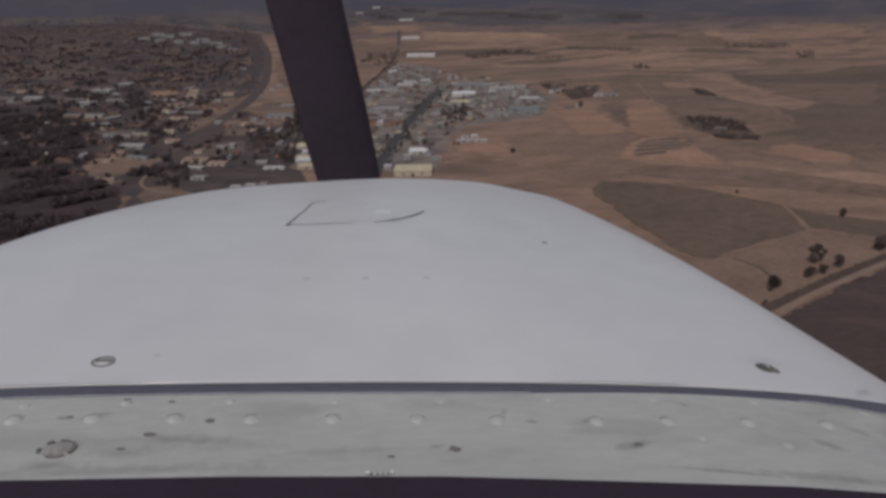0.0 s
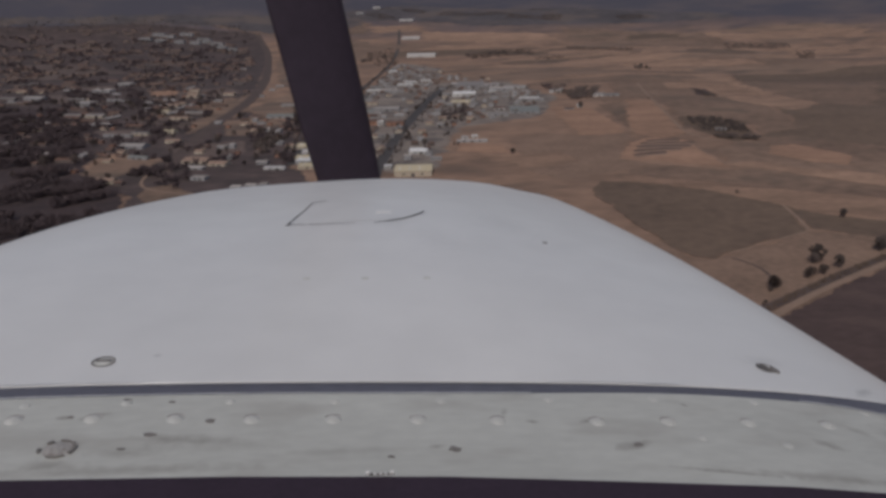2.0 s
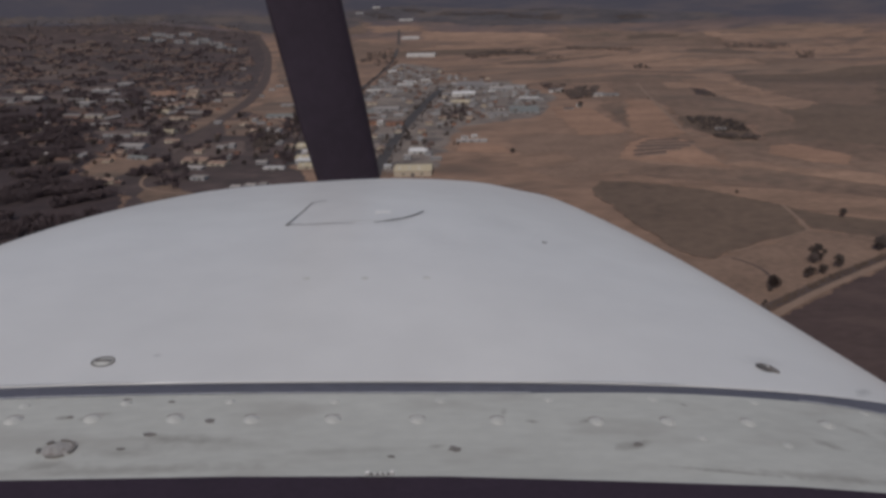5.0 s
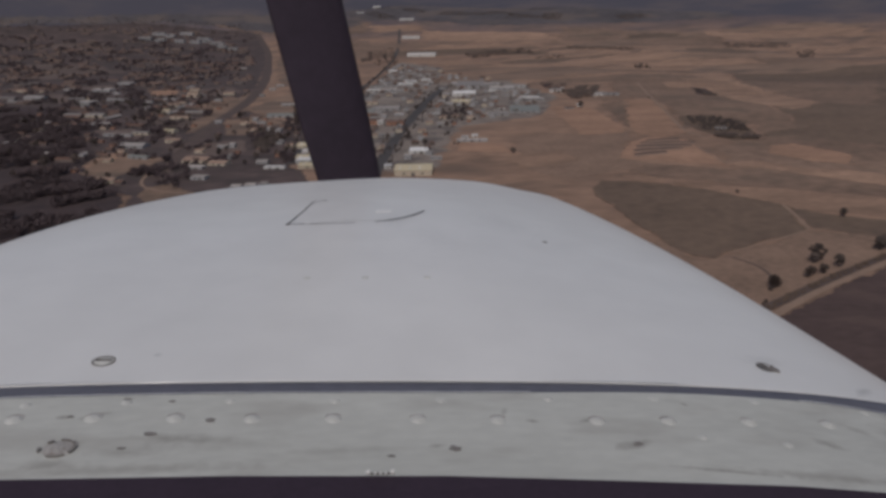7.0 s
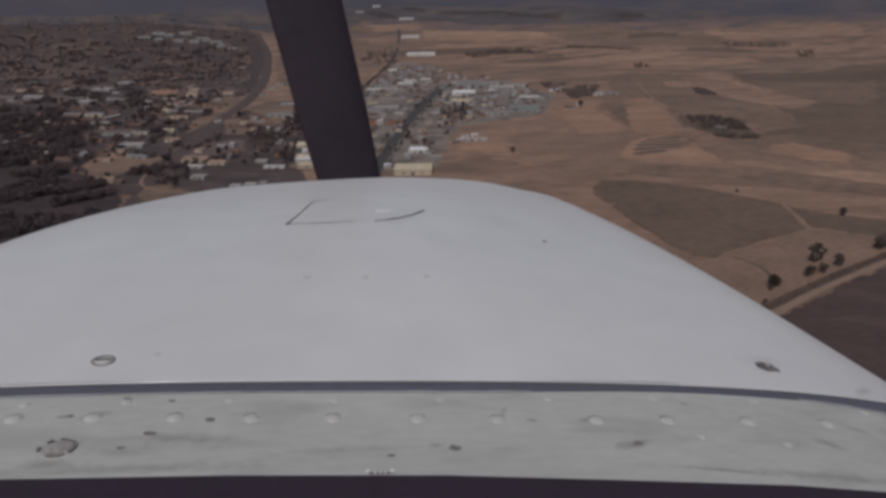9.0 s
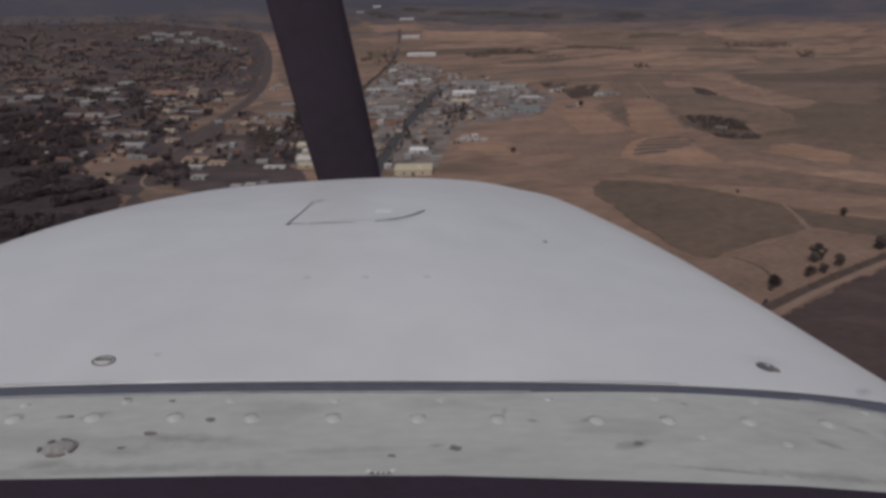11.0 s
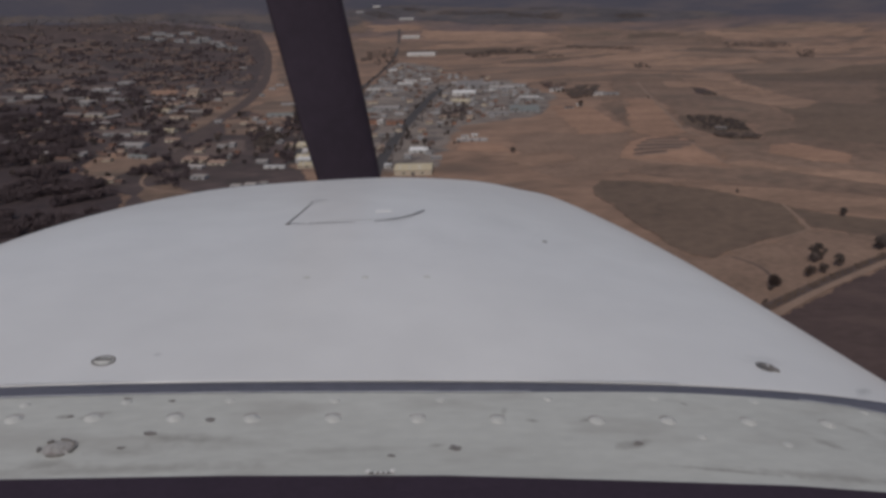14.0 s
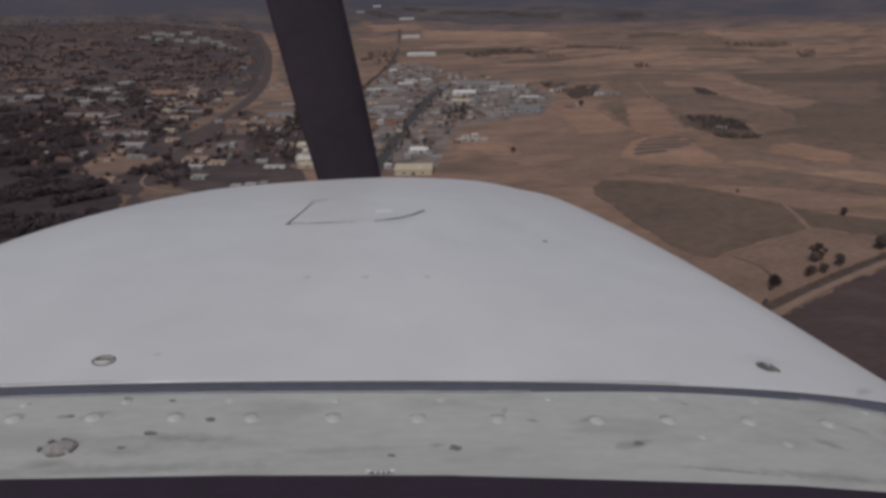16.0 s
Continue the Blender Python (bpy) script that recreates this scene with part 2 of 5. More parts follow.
soft_marks(DECKPAINT, [(-0.175, 0.411, 0.034, 0.008, -4, 0.45), (-0.20, 0.398, 0.03, 0.008, 0, 0.3), (0.099, 0.4, 0.015, 0.007, 20, 0.75), (0.235, 0.407, 0.016, 0.006, -35, 0.5),
                    (0.149, 0.3715, 0.045, 0.003, -8, 0.6), (-0.0243, 0.3997, 0.006, 0.004, 10, 0.5), (0.024, 0.44, 0.003, 0.008, -20, 0.4)], (0.2, 0.178, 0.155))
# strip at y 0.381: grime plus painted edge darkening and glareshield reflection
soft_marks(DECKPAINT, [(-0.249, 0.4395, 0.006, 0.004, 10, 0.6), (-0.237, 0.4377, 0.005, 0.004, 0, 0.6), (-0.2267, 0.4428, 0.008, 0.003, 10, 0.4),
                    (0.0407, 0.4282, 0.005, 0.003, 0, 0.7), (0.0769, 0.4293, 0.006, 0.003, 20, 0.6), (0.1546, 0.4536, 0.005, 0.002, -40, 0.7),
                    (0.27, 0.43, 0.02, 0.006, -40, 0.35), (-0.24, 0.388, 0.022, 0.006, 0, 0.4), (-0.08, 0.395, 0.05, 0.005, 3, 0.25), (-0.24, 0.4035, 0.015, 0.012, 0, 0.35), (-0.2, 0.381, 0.11, 0.007, 0, 0.4),
                    # the spots at x -0.29 and 0.3 darken the deck's two ends
                    (0.21, 0.368, 0.09, 0.006, -6, 0.4), (-0.15, 0.405, 0.05, 0.012, -3, 0.22), (-0.29, 0.42, 0.02, 0.02, 0, 0.2), (0.3, 0.425, 0.02, 0.025, 0, 0.22)],
        (0.2, 0.178, 0.155))
# the last three are only faint darker streaks on the cowl
soft_marks(PAINT, [(0.325, 0.498, 0.02, 0.006, 38, 0.4), (-0.2129, 0.5237, 0.004, 0.004, 0, 0.45), (0.258, 0.535, 0.03, 0.012, 0, 0.16),
                (0.02, 0.79, 0.035, 0.06, 10, 0.1), (-0.02, 0.87, 0.02, 0.05, 0, 0.1), (0.12, 0.9, 0.05, 0.07, 20, 0.1)], (0.3, 0.3, 0.29))


# ---- mesh helpers ----
def mesh(name, verts, faces, material, smooth=False):
    me = bpy.data.meshes.new(name)
    me.from_pydata([tuple(v) for v in verts], [], faces)
    me.materials.append(material)
    if smooth:
        me.polygons.foreach_set("use_smooth", [True] * len(me.polygons))
    me.update()
    return me


def part(name, data, parent, label="", m=None):
    """Links a mesh as one object under a thing or a part."""
    ob = new(name, data)
    ob.parent = parent
    if m is not None:
        ob.matrix_basis = m
    if label:
        ob["label"] = label
    return ob


def from_bm(name, bm, material, smooth=False):
    bmesh.ops.recalc_face_normals(bm, faces=bm.faces)
    me = bpy.data.meshes.new(name)
    bm.to_mesh(me)
    bm.free()
    me.materials.append(material)
    if smooth:
        me.polygons.foreach_set("use_smooth", [True] * len(me.polygons))
    return me


def box(sx, sy, sz, at=(0, 0, 0), bevel=0.0):
    """A bmesh box standing on z = at[2], bevelled."""
    bm = bmesh.new()
    bmesh.ops.create_cube(bm, size=1.0, matrix=Matrix.Translation((at[0], at[1], at[2] + sz / 2)) @ Matrix.Diagonal((sx, sy, sz, 1)))
    if bevel:
        bmesh.ops.bevel(bm, geom=bm.edges[:], offset=bevel, segments=1, affect="EDGES")
    return bm


def grid_faces(rows, cols, close=False):
    return [(i * cols + j, i * cols + (j + 1) % cols, (i + 1) * cols + (j + 1) % cols, (i + 1) * cols + j)
            for i in range(rows - 1) for j in range(cols if close else cols - 1)]


# ---- ground: plain with rolling fields, rising to hills and mountains ----
def step(a, b, x):
    t = np.clip((x - a) / (b - a), 0, 1)
    return t * t * (3 - 2 * t)


def relief(x, y):
    r = np.hypot(x, y)
    rolling = step(150, 700, x) * step(900, 1500, y) * (11 * np.sin(x / 190 + 0.4) * np.sin(y / 260 + 1) + 4 * np.sin((x + y) / 120))
    rise = 190 * step(2300, 4900, r) ** 1.3
    west = 260 * step(3300, 4900, r) * step(300, -1800, x)
    return rolling * (1 - 0.7 * step(2300, 3500, r)) + (rise + west) * step(-200, 400, y)


CELL, REACH = 50.0, 5500.0
LINES = np.arange(-REACH, REACH + 1, CELL)
GX, GY = np.meshgrid(LINES, LINES)
GZ = relief(GX, GY)


def heights(x, y):
    """The ground's height at places given as arrays."""
    i, j = (np.clip((np.asarray(v, float) + REACH) / CELL, 0, len(LINES) - 1.001) for v in (y, x))
    a, b = i.astype(int), j.astype(int)
    u, v = j - b, i - a
    z0, z1, z2, z3 = GZ[a, b], GZ[a, b + 1], GZ[a + 1, b + 1], GZ[a + 1, b]
    return np.where(u >= v, z0 + u * (z1 - z0) + v * (z2 - z1), z0 + v * (z3 - z0) + u * (z2 - z3))


def ground_z(x, y):
    return float(heights(x, y))


def split_faces(rows, cols):
    return [t for a, b, c, d in grid_faces(rows, cols) for t in ((a, b, c), (a, c, d))]


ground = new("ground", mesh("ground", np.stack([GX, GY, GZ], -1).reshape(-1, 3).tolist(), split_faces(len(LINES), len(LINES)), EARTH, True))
tagged(ground, "dry brown plain rising to distant hills and mountains tinted with haze", "ground", kind="structure")


SHEETS = {}


def drape(name, bm, material, order, label, category):
    """Cuts a flat sheet along the ground's grid and lays it on the ground, each sheet a little above the one before."""
    SHEETS[order] = SHEETS.get(order, 0) + 1
    xs, ys = [v.co.x for v in bm.verts], [v.co.y for v in bm.verts]
    for axis, lo, hi in ((0, min(xs), max(xs)), (1, min(ys), max(ys))):
        for line in LINES:
            if lo < line < hi:
                no, co = [0, 0, 0], [0, 0, 0]
                no[axis], co[axis] = 1, line
                bmesh.ops.bisect_plane(bm, geom=bm.verts[:] + bm.edges[:] + bm.faces[:], plane_co=co, plane_no=no, dist=0.001)
    for v in bm.verts:
        v.co.z = ground_z(v.co.x, v.co.y) + 0.06 * order + 0.0014 * SHEETS[order]
    ob = new(name, from_bm(name, bm, material))
    for p in ob.data.polygons:
        if p.normal.z < 0:
            p.flip()
    return tagged(ob, label, category, kind="structure")


def field(name, material, label, corners, order, category):
    """A field laid on the ground; its cover thins out raggedly towards its edge."""
    SHEETS[order] = SHEETS.get(order, 0) + 1
    xs, ys = [p[0] for p in corners], [p[1] for p in corners]
    extent = math.sqrt((max(xs) - min(xs)) * (max(ys) - min(ys)))
    c = CELL / (2 if extent > 700 else 4 if extent > 220 else 8 if extent > 100 else 16)
    scale = (0.6 + math.hypot(sum(xs) / len(xs), sum(ys) / len(ys)) / 900) * min(max(extent / 220, 0.4), 1)
    x = np.arange(math.floor((min(xs) + REACH) / c) - 1, math.ceil((max(xs) + REACH) / c) + 2) * c - REACH
    y = np.arange(math.floor((min(ys) + REACH) / c) - 1, math.ceil((max(ys) + REACH) / c) + 2) * c - REACH
    x, y = np.meshgrid(x, y)
    inside, near = np.zeros(x.shape, bool), np.full(x.shape, 1e9)
    for (x0, y0), (x1, y1) in zip(corners, corners[1:] + corners[:1]):
        dx, dy = x1 - x0, y1 - y0
        t = np.clip(((x - x0) * dx + (y - y0) * dy) / (dx * dx + dy * dy), 0, 1)
        near = np.minimum(near, np.hypot(x - x0 - t * dx, y - y0 - t * dy))
        if y0 != y1:
            inside ^= ((y0 > y) != (y1 > y)) & (x < dx * (y - y0) / dy + x0)
    d = np.where(inside, near, -near)
    verts = np.stack([x, y, heights(x, y) + 0.06 * order + 0.0014 * SHEETS[order]], -1).reshape(-1, 3)
    flat, rows, cols = d.ravel(), x.shape[0], x.shape[1]
    faces = [f for q in grid_faces(rows, cols) if max(flat[k] for k in q) > -6 * scale
             for f in ((q[0], q[1], q[2]), (q[0], q[2], q[3]))]
    used = sorted({k for f in faces for k in f})
    index = {k: n for n, k in enumerate(used)}
    me = mesh(name, verts[used].tolist(), [tuple(index[k] for k in f) for f in faces], material, True)
    me.attributes.new("fade", "FLOAT", "POINT").data.foreach_set("value", (flat[used] / scale).astype(np.float32))
    return tagged(new(name, me), label, category, kind="structure")


def bend(points, gap):
    """A smooth line through the points, in steps of about gap metres."""
    p = [Vector((*q, 0)) for q in points]
    p = [2 * p[0] - p[1], *p, 2 * p[-1] - p[-2]]
    line = []
    for a, b, c, d in zip(p, p[1:], p[2:], p[3:]):
        n = max(2, int((c - b).length / gap))
        for i in range(n):
            t = i / n
            line.append(0.5 * (2 * b + (c - a) * t + (2 * a - 5 * b + 4 * c - d) * t * t + (3 * b - a - 3 * c + d) * t ** 3))
    return line + [p[-2]]


def strip(name, material, label, points, width, order):
    """A road, track or ditch of that width along the points."""
    line = bend(points, 15)
    bm = bmesh.new()
    last = None
    for i, q in enumerate(line):
        d = (line[min(i + 1, len(line) - 1)] - line[max(i - 1, 0)]).normalized()
        side = Vector((-d.y, d.x, 0)) * width / 2 * (1 + 0.25 * noise.noise(q / 30))
        pair = [bm.verts.new(q + side), bm.verts.new(q - side)]
        if last:
            bm.faces.new([last[0], last[1], pair[1], pair[0]])
        last = pair
    return drape(name, bm, material, order, label, name)


# ---- the aeroplane's nose, in its own axes: x to the right, y ahead, z up ----
SEAT = look((-0.0835, 0, 0.2459), (-0.0835 + 0.13208759, 0.94766621, 0.2459 - 0.29065724), 3.1584)
aeroplane = new("aeroplane")
aeroplane.matrix_basis = seat_view() @ SEAT.inverted()
tagged(aeroplane, "white nose of a light aeroplane in flight with a dark propeller", "aeroplane")
SEAM, NOSE = 0.4755, 1.5


def cowl_point(s, th):
    """A point of the cowl: s from the seam (0) to the nose (1), th across from one side (0) to the other (pi)."""
    w = 0.43771 - 0.10462 * math.sqrt(max(s, 0))
    b = 0.07035 + 0.0314 * s
    n = 2.61658 + 0.76609 * s
    t = min(max((s - 0.78874) / 0.21126, 0), 1)
    lip = math.sqrt(1 - t * t)
    cs, sn = math.cos(th), max(math.sin(th), 0)
    x = w * math.copysign(abs(cs) ** (2 / n), cs) * (0.75 + 0.25 * lip)
    z = -0.06403 * s - 0.00177 * s * s - b - 0.06 * (1 - lip) + b * sn ** (2 / n)
    if x < 0:
        x *= 1.32307
    z += (0.00303 * s - 0.01416) * x + 0.16539 * s * (1 - s) * math.exp(-(x / 0.2) ** 2)
    z += s * (1.29292 * x * x - 0.10939 * x ** 3 - 2.12173 * x ** 4) + s * s * (0.07129 * x - 1.18795 * x * x)
    z -= 0.014 * s ** 6 * math.exp(-((x - 0.235) / 0.045) ** 2)
    return Vector((x, SEAM + (NOSE - SEAM) * s, z))


def on_nose(x, y):
    """The point of cowl or deck above (x, y), and the way up from it."""
    s = max((y - SEAM) / (NOSE - SEAM), 0.0)

    def at(x, s):
        lo, hi = 0.0, math.pi
        for _ in range(40):
            mid = (lo + hi) / 2
            lo, hi = (mid, hi) if cowl_point(s, mid).x > x else (lo, mid)
        return cowl_point(s, lo)
    p = at(x, s)
    a = at(x + 0.01, s) - at(x - 0.01, s)
    b = at(x, s + 0.01) - at(x, max(s - 0.01, 0)) if y > SEAM else Vector((0, 1, 0))
    p.y = y
    return p, a.cross(b).normalized()


def deck_bow(x):
    """How far the deck's front edge wavers from a straight line."""
    return 0.0006 + 0.0036 * math.exp(-((x - 0.155) / 0.09) ** 2) - 1.6 * min(max(x - 0.25, 0), 0.11) ** 2


def skin(name, stations, material, bow=None):
    """A sheet over the nose through the stations, with turned-down sides and 2 mm of thickness."""
    verts, cols = [], 0
    for s, y in stations:
        across = [math.sin(math.pi / 2 * (1 - j / 60)) for j in range(121)]
        row = [cowl_point(s, math.acos(math.copysign(abs(u) ** (1.30829 + 0.383 * s), u))) for u in across]
        r, l = row[0], row[-1]
        row = [Vector((r.x * f, r.y, r.z - d)) for f, d in ((0.7, 0.42), (0.93, 0.3), (0.99, 0.15))] + row
        row += [Vector((l.x * f, l.y, l.z - d)) for f, d in ((0.99, 0.15), (0.93, 0.3), (0.7, 0.42))]
        for p in row:
            verts.append((p.x, y + (bow(p.x) * min(max((y - 0.40) / 0.06, 0), 1) if bow else 0), p.z))
        cols = len(row)
    ob = part(name, mesh(name, verts, grid_faces(len(stations), cols), material, True), aeroplane)
    mod = ob.modifiers.new("thickness", "SOLIDIFY")
    mod.thickness, mod.offset = 0.002, 1
    return ob


def decal(name, outline, material, parent, lift=0.0012, label=""):
    """A thin piece lying on the nose within an outline of (x, y)."""
    bm = bmesh.new()
    top = []
    for x, y in outline:
        p, up = on_nose(x, y)
        top.append(bm.verts.new(p + up * lift))
    f = bm.faces.new(top)
    out = bmesh.ops.extrude_face_region(bm, geom=[f])
    for v in out["geom"]:
        if isinstance(v, bmesh.types.BMVert):
            v.co.z -= lift + 0.001
    return part(name, from_bm(name, bm, material), parent, label)


cowl = skin("cowl", [(s, SEAM + (NOSE - SEAM) * s) for s in [0.0076, 0.0082] + [0.0096 + 0.9854 * (1 - (1 - i / 60) ** 1.7) for i in range(61)]], PAINT)
cowl["label"] = "smooth white painted engine cowl"
deck = skin("deck", [(0, 0.30 + (0.4644 - 0.30) * i / 8) for i in range(9)] + [(0, 0.4653), (0, 0.4659)], DECKPAINT, deck_bow)
deck["label"] = "weathered white riveted deck with grime"
gasket = skin("seam_gasket", [(0, 0.446), (0, 0.4755), (0, 0.489)], GASKET)
gasket.location.z = -0.0008
gasket["label"] = "dark grey rubber seam strip"


def line_on_nose(name, points, width, parent, material, label=""):
    """A narrow groove or edge along points of the nose."""
    line = []
    for (x0, y0), (x1, y1) in zip(points, points[1:]):
        n = max(2, int(math.hypot(x1 - x0, y1 - y0) / 0.006))
        line += [(x0 + (x1 - x0) * i / n, y0 + (y1 - y0) * i / n) for i in range(n)]
    line.append(points[-1])
    left, right = [], []
    for i, (x, y) in enumerate(line):
        a, b = line[max(i - 1, 0)], line[min(i + 1, len(line) - 1)]
        dx, dy = b[0] - a[0], b[1] - a[1]
        d = math.hypot(dx, dy)
        w = width / 2 * (1 + 0.5 * noise.noise((x * 60, y * 60, 3)))
        left.append((x - dy / d * w, y + dx / d * w)), right.append((x + dy / d * w, y - dx / d * w))
    verts = []
    for q in left + right:
        p, up = on_nose(*q)
        verts.append(p + up * 0.0012)
    n = len(line)
    return part(name, mesh(name, verts, [(i, i + 1, n + i + 1, n + i) for i in range(n - 1)], material), parent, label)


oil_door = part("oil_door", mesh("oil_door", [on_nose(x, y)[0] + on_nose(x, y)[1] * 0.0003 for y in (0.872, 0.90, 0.94, 0.98, 1.0)
                                            for x in [-0.132 + 0.0175 * i for i in range(9)]], grid_faces(5, 9), PAINT, True),
                cowl, "flush white oil filler door")
line_on_nose("edge", [(-0.145, 0.874), (-0.131, 0.94), (-0.121, 1.005)], 0.0014, oil_door, GROOVE)
line_on_nose("edge", [(-0.121, 1.007), (-0.102, 1.008)], 0.0022, oil_door, GROOVE)
line_on_nose("edge", [(-0.146, 0.8735), (-0.125, 0.868)], 0.0020, oil_door, GROOVE)
line_on_nose("edge", [(-0.120, 0.866), (-0.068, 0.856)], 0.0017, oil_door, GROOVE)
line_on_nose("edge", [(-0.045, 0.857), (-0.030, 0.863), (-0.014, 0.873), (0.004, 0.893), (0.018, 0.917)], 0.0024, oil_door, GROOVE)
decal("latch", [(-0.0419, 0.9079), (-0.0232, 0.9097), (-0.0226, 0.9201), (-0.0414, 0.9204)], BARE_GLINT, oil_door, 0.0012, "bright metal latch")


def stud(name, x, y, r, rise, material, parent, label="", slot=False):
    """A domed rivet or fastener set in the skin."""
    p, up = on_nose(x, y)
    verts, rings = [], ((1.0, 0.0), (0.82, 0.3), (0.6, 0.68), (0.4, 0.9), (0.2, 0.99))
    for f, h in rings:
        verts += [(r * f * math.cos(a), r * f * math.sin(a), rise * h) for a in [math.tau * i / 14 for i in range(14)]]
    faces = grid_faces(5, 14, True) + [tuple(range(56, 70))]
    m = Matrix.Translation(p) @ up.to_track_quat("Z", "Y").to_matrix().to_4x4()
    ob = part(name, mesh(name, verts, faces, material, True), parent, label, m)
    if slot:
        part("slot", from_bm("slot", box(r * 1.5, r * 0.42, rise * 0.3, (0, 0, rise * 0.9)), GRIME), ob, "", pose(0, 0, 0, 0, 0, 35))
    return ob


for x, y in ((-0.247, 0.515), (0.255, 0.5225)):
    f = stud("fastener", x, y, 0.0066, 0.0012, RIVETPAINT if x < 0 else RUST, cowl, "worn quarter-turn fastener", True)
    part("washer", mesh("washer", [(r * math.cos(a), r * math.sin(a), 0.0006) for r in (0.0066, 0.0080) for a in [math.tau * i / 20 for i in range(20)]],
                        grid_faces(2, 20, True), GRIME), f)
# small raised bright dot on the right fastener
stud("pin", 0.2565, 0.5222, 0.0013, 0.0022, BARE_GLINT, cowl, "tiny bright dot on the right fastener")
decal("scratch", [(0.2613, 0.5273), (0.2641, 0.5183), (0.2627, 0.5144), (0.254, 0.5181)], GRIME, cowl)
for x, y in [(-0.2768, 0.438), (-0.231, 0.4369), (-0.1825, 0.4346), (-0.1363, 0.4325), (-0.0865, 0.4317), (-0.0333, 0.4305), (0.0183, 0.4294), (0.0838, 0.4283), (0.1332, 0.4294), (0.1912, 0.4309), (0.2517, 0.4337)]:
    stud("rivet", x, y, 0.0054, 0.0019, RIVETPAINT, deck)
    # the dark upper rim of each rivet is shade, painted as a crescent
    decal("dirt", [(x + (0.0058 - 0.0022 * abs(i - 4) / 4 * (i > 8)) * math.cos(math.pi * (0.1 + 0.1 * i)), y + 0.0012 + 0.0056 * math.sin(math.pi * (0.1 + 0.1 * i)))
                   for i in range(9)] + [(x - 0.002, y + 0.0042), (x + 0.002, y + 0.0042)], WORN_AND_SHADE, deck, 0.0003)
for x, y in [(-0.2768, 0.4557), (-0.2162, 0.4559), (-0.1524, 0.4557), (-0.0857, 0.4548), (-0.0159, 0.4555), (0.0584, 0.4573), (0.1348, 0.4608), (0.2119, 0.4615), (0.2971, 0.4575), (0.1481, 0.41), (0.2039, 0.4035)]:
    stud("rivet", x, y, 0.0036, 0.0012, RIVETPAINT, deck)
bolt = stud("bolt", -0.240, 0.4035, 0.0084, 0.0014, WORN_AND_SHADE, deck, "worn flat painted bolt with grimy edges")
for a0, a1, r0, r1 in ((-0.6, 0.8, 0.0078, 0.0098), (4.3, 5.4, 0.0086, 0.0094), (2.1, 2.5, 0.008, 0.0097), (3.1, 3.5, 0.009, 0.0108), (0.95, 1.7, 0.0084, 0.0090)):
    arc = [a0 + (a1 - a0) * i / 8 for i in range(9)]
    decal("gap", [(-0.240 + r0 * math.cos(a), 0.4035 + r0 * math.sin(a)) for a in arc]
          + [(-0.240 + r1 * math.cos(a), 0.4035 + r1 * math.sin(a)) for a in arc[::-1]], GRIME, deck, 0.0012)
for x, y in ((-0.114, 0.673), (-0.061, 0.668), (-0.004, 0.668)):
    stud("rivet", x, y, 0.0036, 0.0009, RIVETPAINT, cowl)
for x, y, r in ((-0.1934, 0.417, 0.0034), (-0.1609, 0.4317, 0.003), (-0.0145, 0.3961, 0.0042), (0.1014, 0.4012, 0.003),
                (-0.2053, 0.4017, 0.0018), (-0.0526, 0.3887, 0.0022), (-0.1887, 0.4564, 0.002), (-0.2173, 0.4603, 0.002), (-0.245, 0.4395, 0.002)):
    decal("chip", [(x + r * (1 + 0.9 * noise.noise((i * 0.9, x * 90, y * 90))) * math.cos(math.tau * i / 12),
                    y + 0.6 * r * (1 + 0.9 * noise.noise((i * 0.9, y * 90, x * 90))) * math.sin(math.tau * i / 12)) for i in range(12)],
          GRIME, deck, 0.0004)
for x, y, r in ((0.1488, 0.8237, 0.003), (-0.145, 0.874, 0.0026)):
    decal("chip", [(x + r * math.cos(math.tau * i / 8), y + r * math.sin(math.tau * i / 8)) for i in range(8)], GRIME, cowl, 0.0006)

# highlights on the worn edges of the seam, painted as broken bright lines
GLINTS = random.Random(12)
for y, gap in ((0.4838, 0.45), (0.4647, 0.25)):
    x = -0.48
    while x < 0.38:
        long = GLINTS.uniform(0.02, 0.09)
        if GLINTS.random() > gap:
            line_on_nose("worn_edge", [(u, y + (deck_bow(u) if y < SEAM else 0)) for u in (x, x + long / 2, x + long)], GLINTS.uniform(0.0007, 0.0013), cowl if y > SEAM else deck, BARE_GLINT)
        x += long


# glareshield under the camera, its front edge following the windscreen's foot
edge = [(-0.60, 0.375), (-0.27, 0.3735), (-0.143, 0.370), (-0.021, 0.3665), (0.078, 0.360), (0.181, 0.356), (0.25, 0.352), (0.55, 0.33)]
verts = []
for x, y in edge:
    z = on_nose(max(min(x, 0.36), -0.5), 0.40)[0].z
    verts += [(x, y, z - 0.03), (x, y + 0.001, z + 0.0005), (x, y - 0.004, z + 0.0035), (x, y - 0.04, z + 0.004), (x, -0.12, z + 0.0), (x, -0.12, z - 0.04)]
glareshield = part("glareshield", mesh("glareshield", verts, grid_faces(len(edge), 6), DASH, False), aeroplane, "dark vinyl glareshield")
# sun sparkle at the windscreen's foot, built as near-white blocks on a bar
clip = part("clip", from_bm("clip", box(0.0125, 0.0016, 0.0008, (0, 0, 0), 0.0003), RUST), glareshield, "small metal bar with white blocks for sun glints",
            pose(-0.0605, 0.3635, 0.0056))
for x in (-0.0066, 0.0066):
    part("screw", from_bm("screw", box(0.0026, 0.0022, 0.0024, (x, 0, 0), 0.0006), BARE_GLINT), clip)
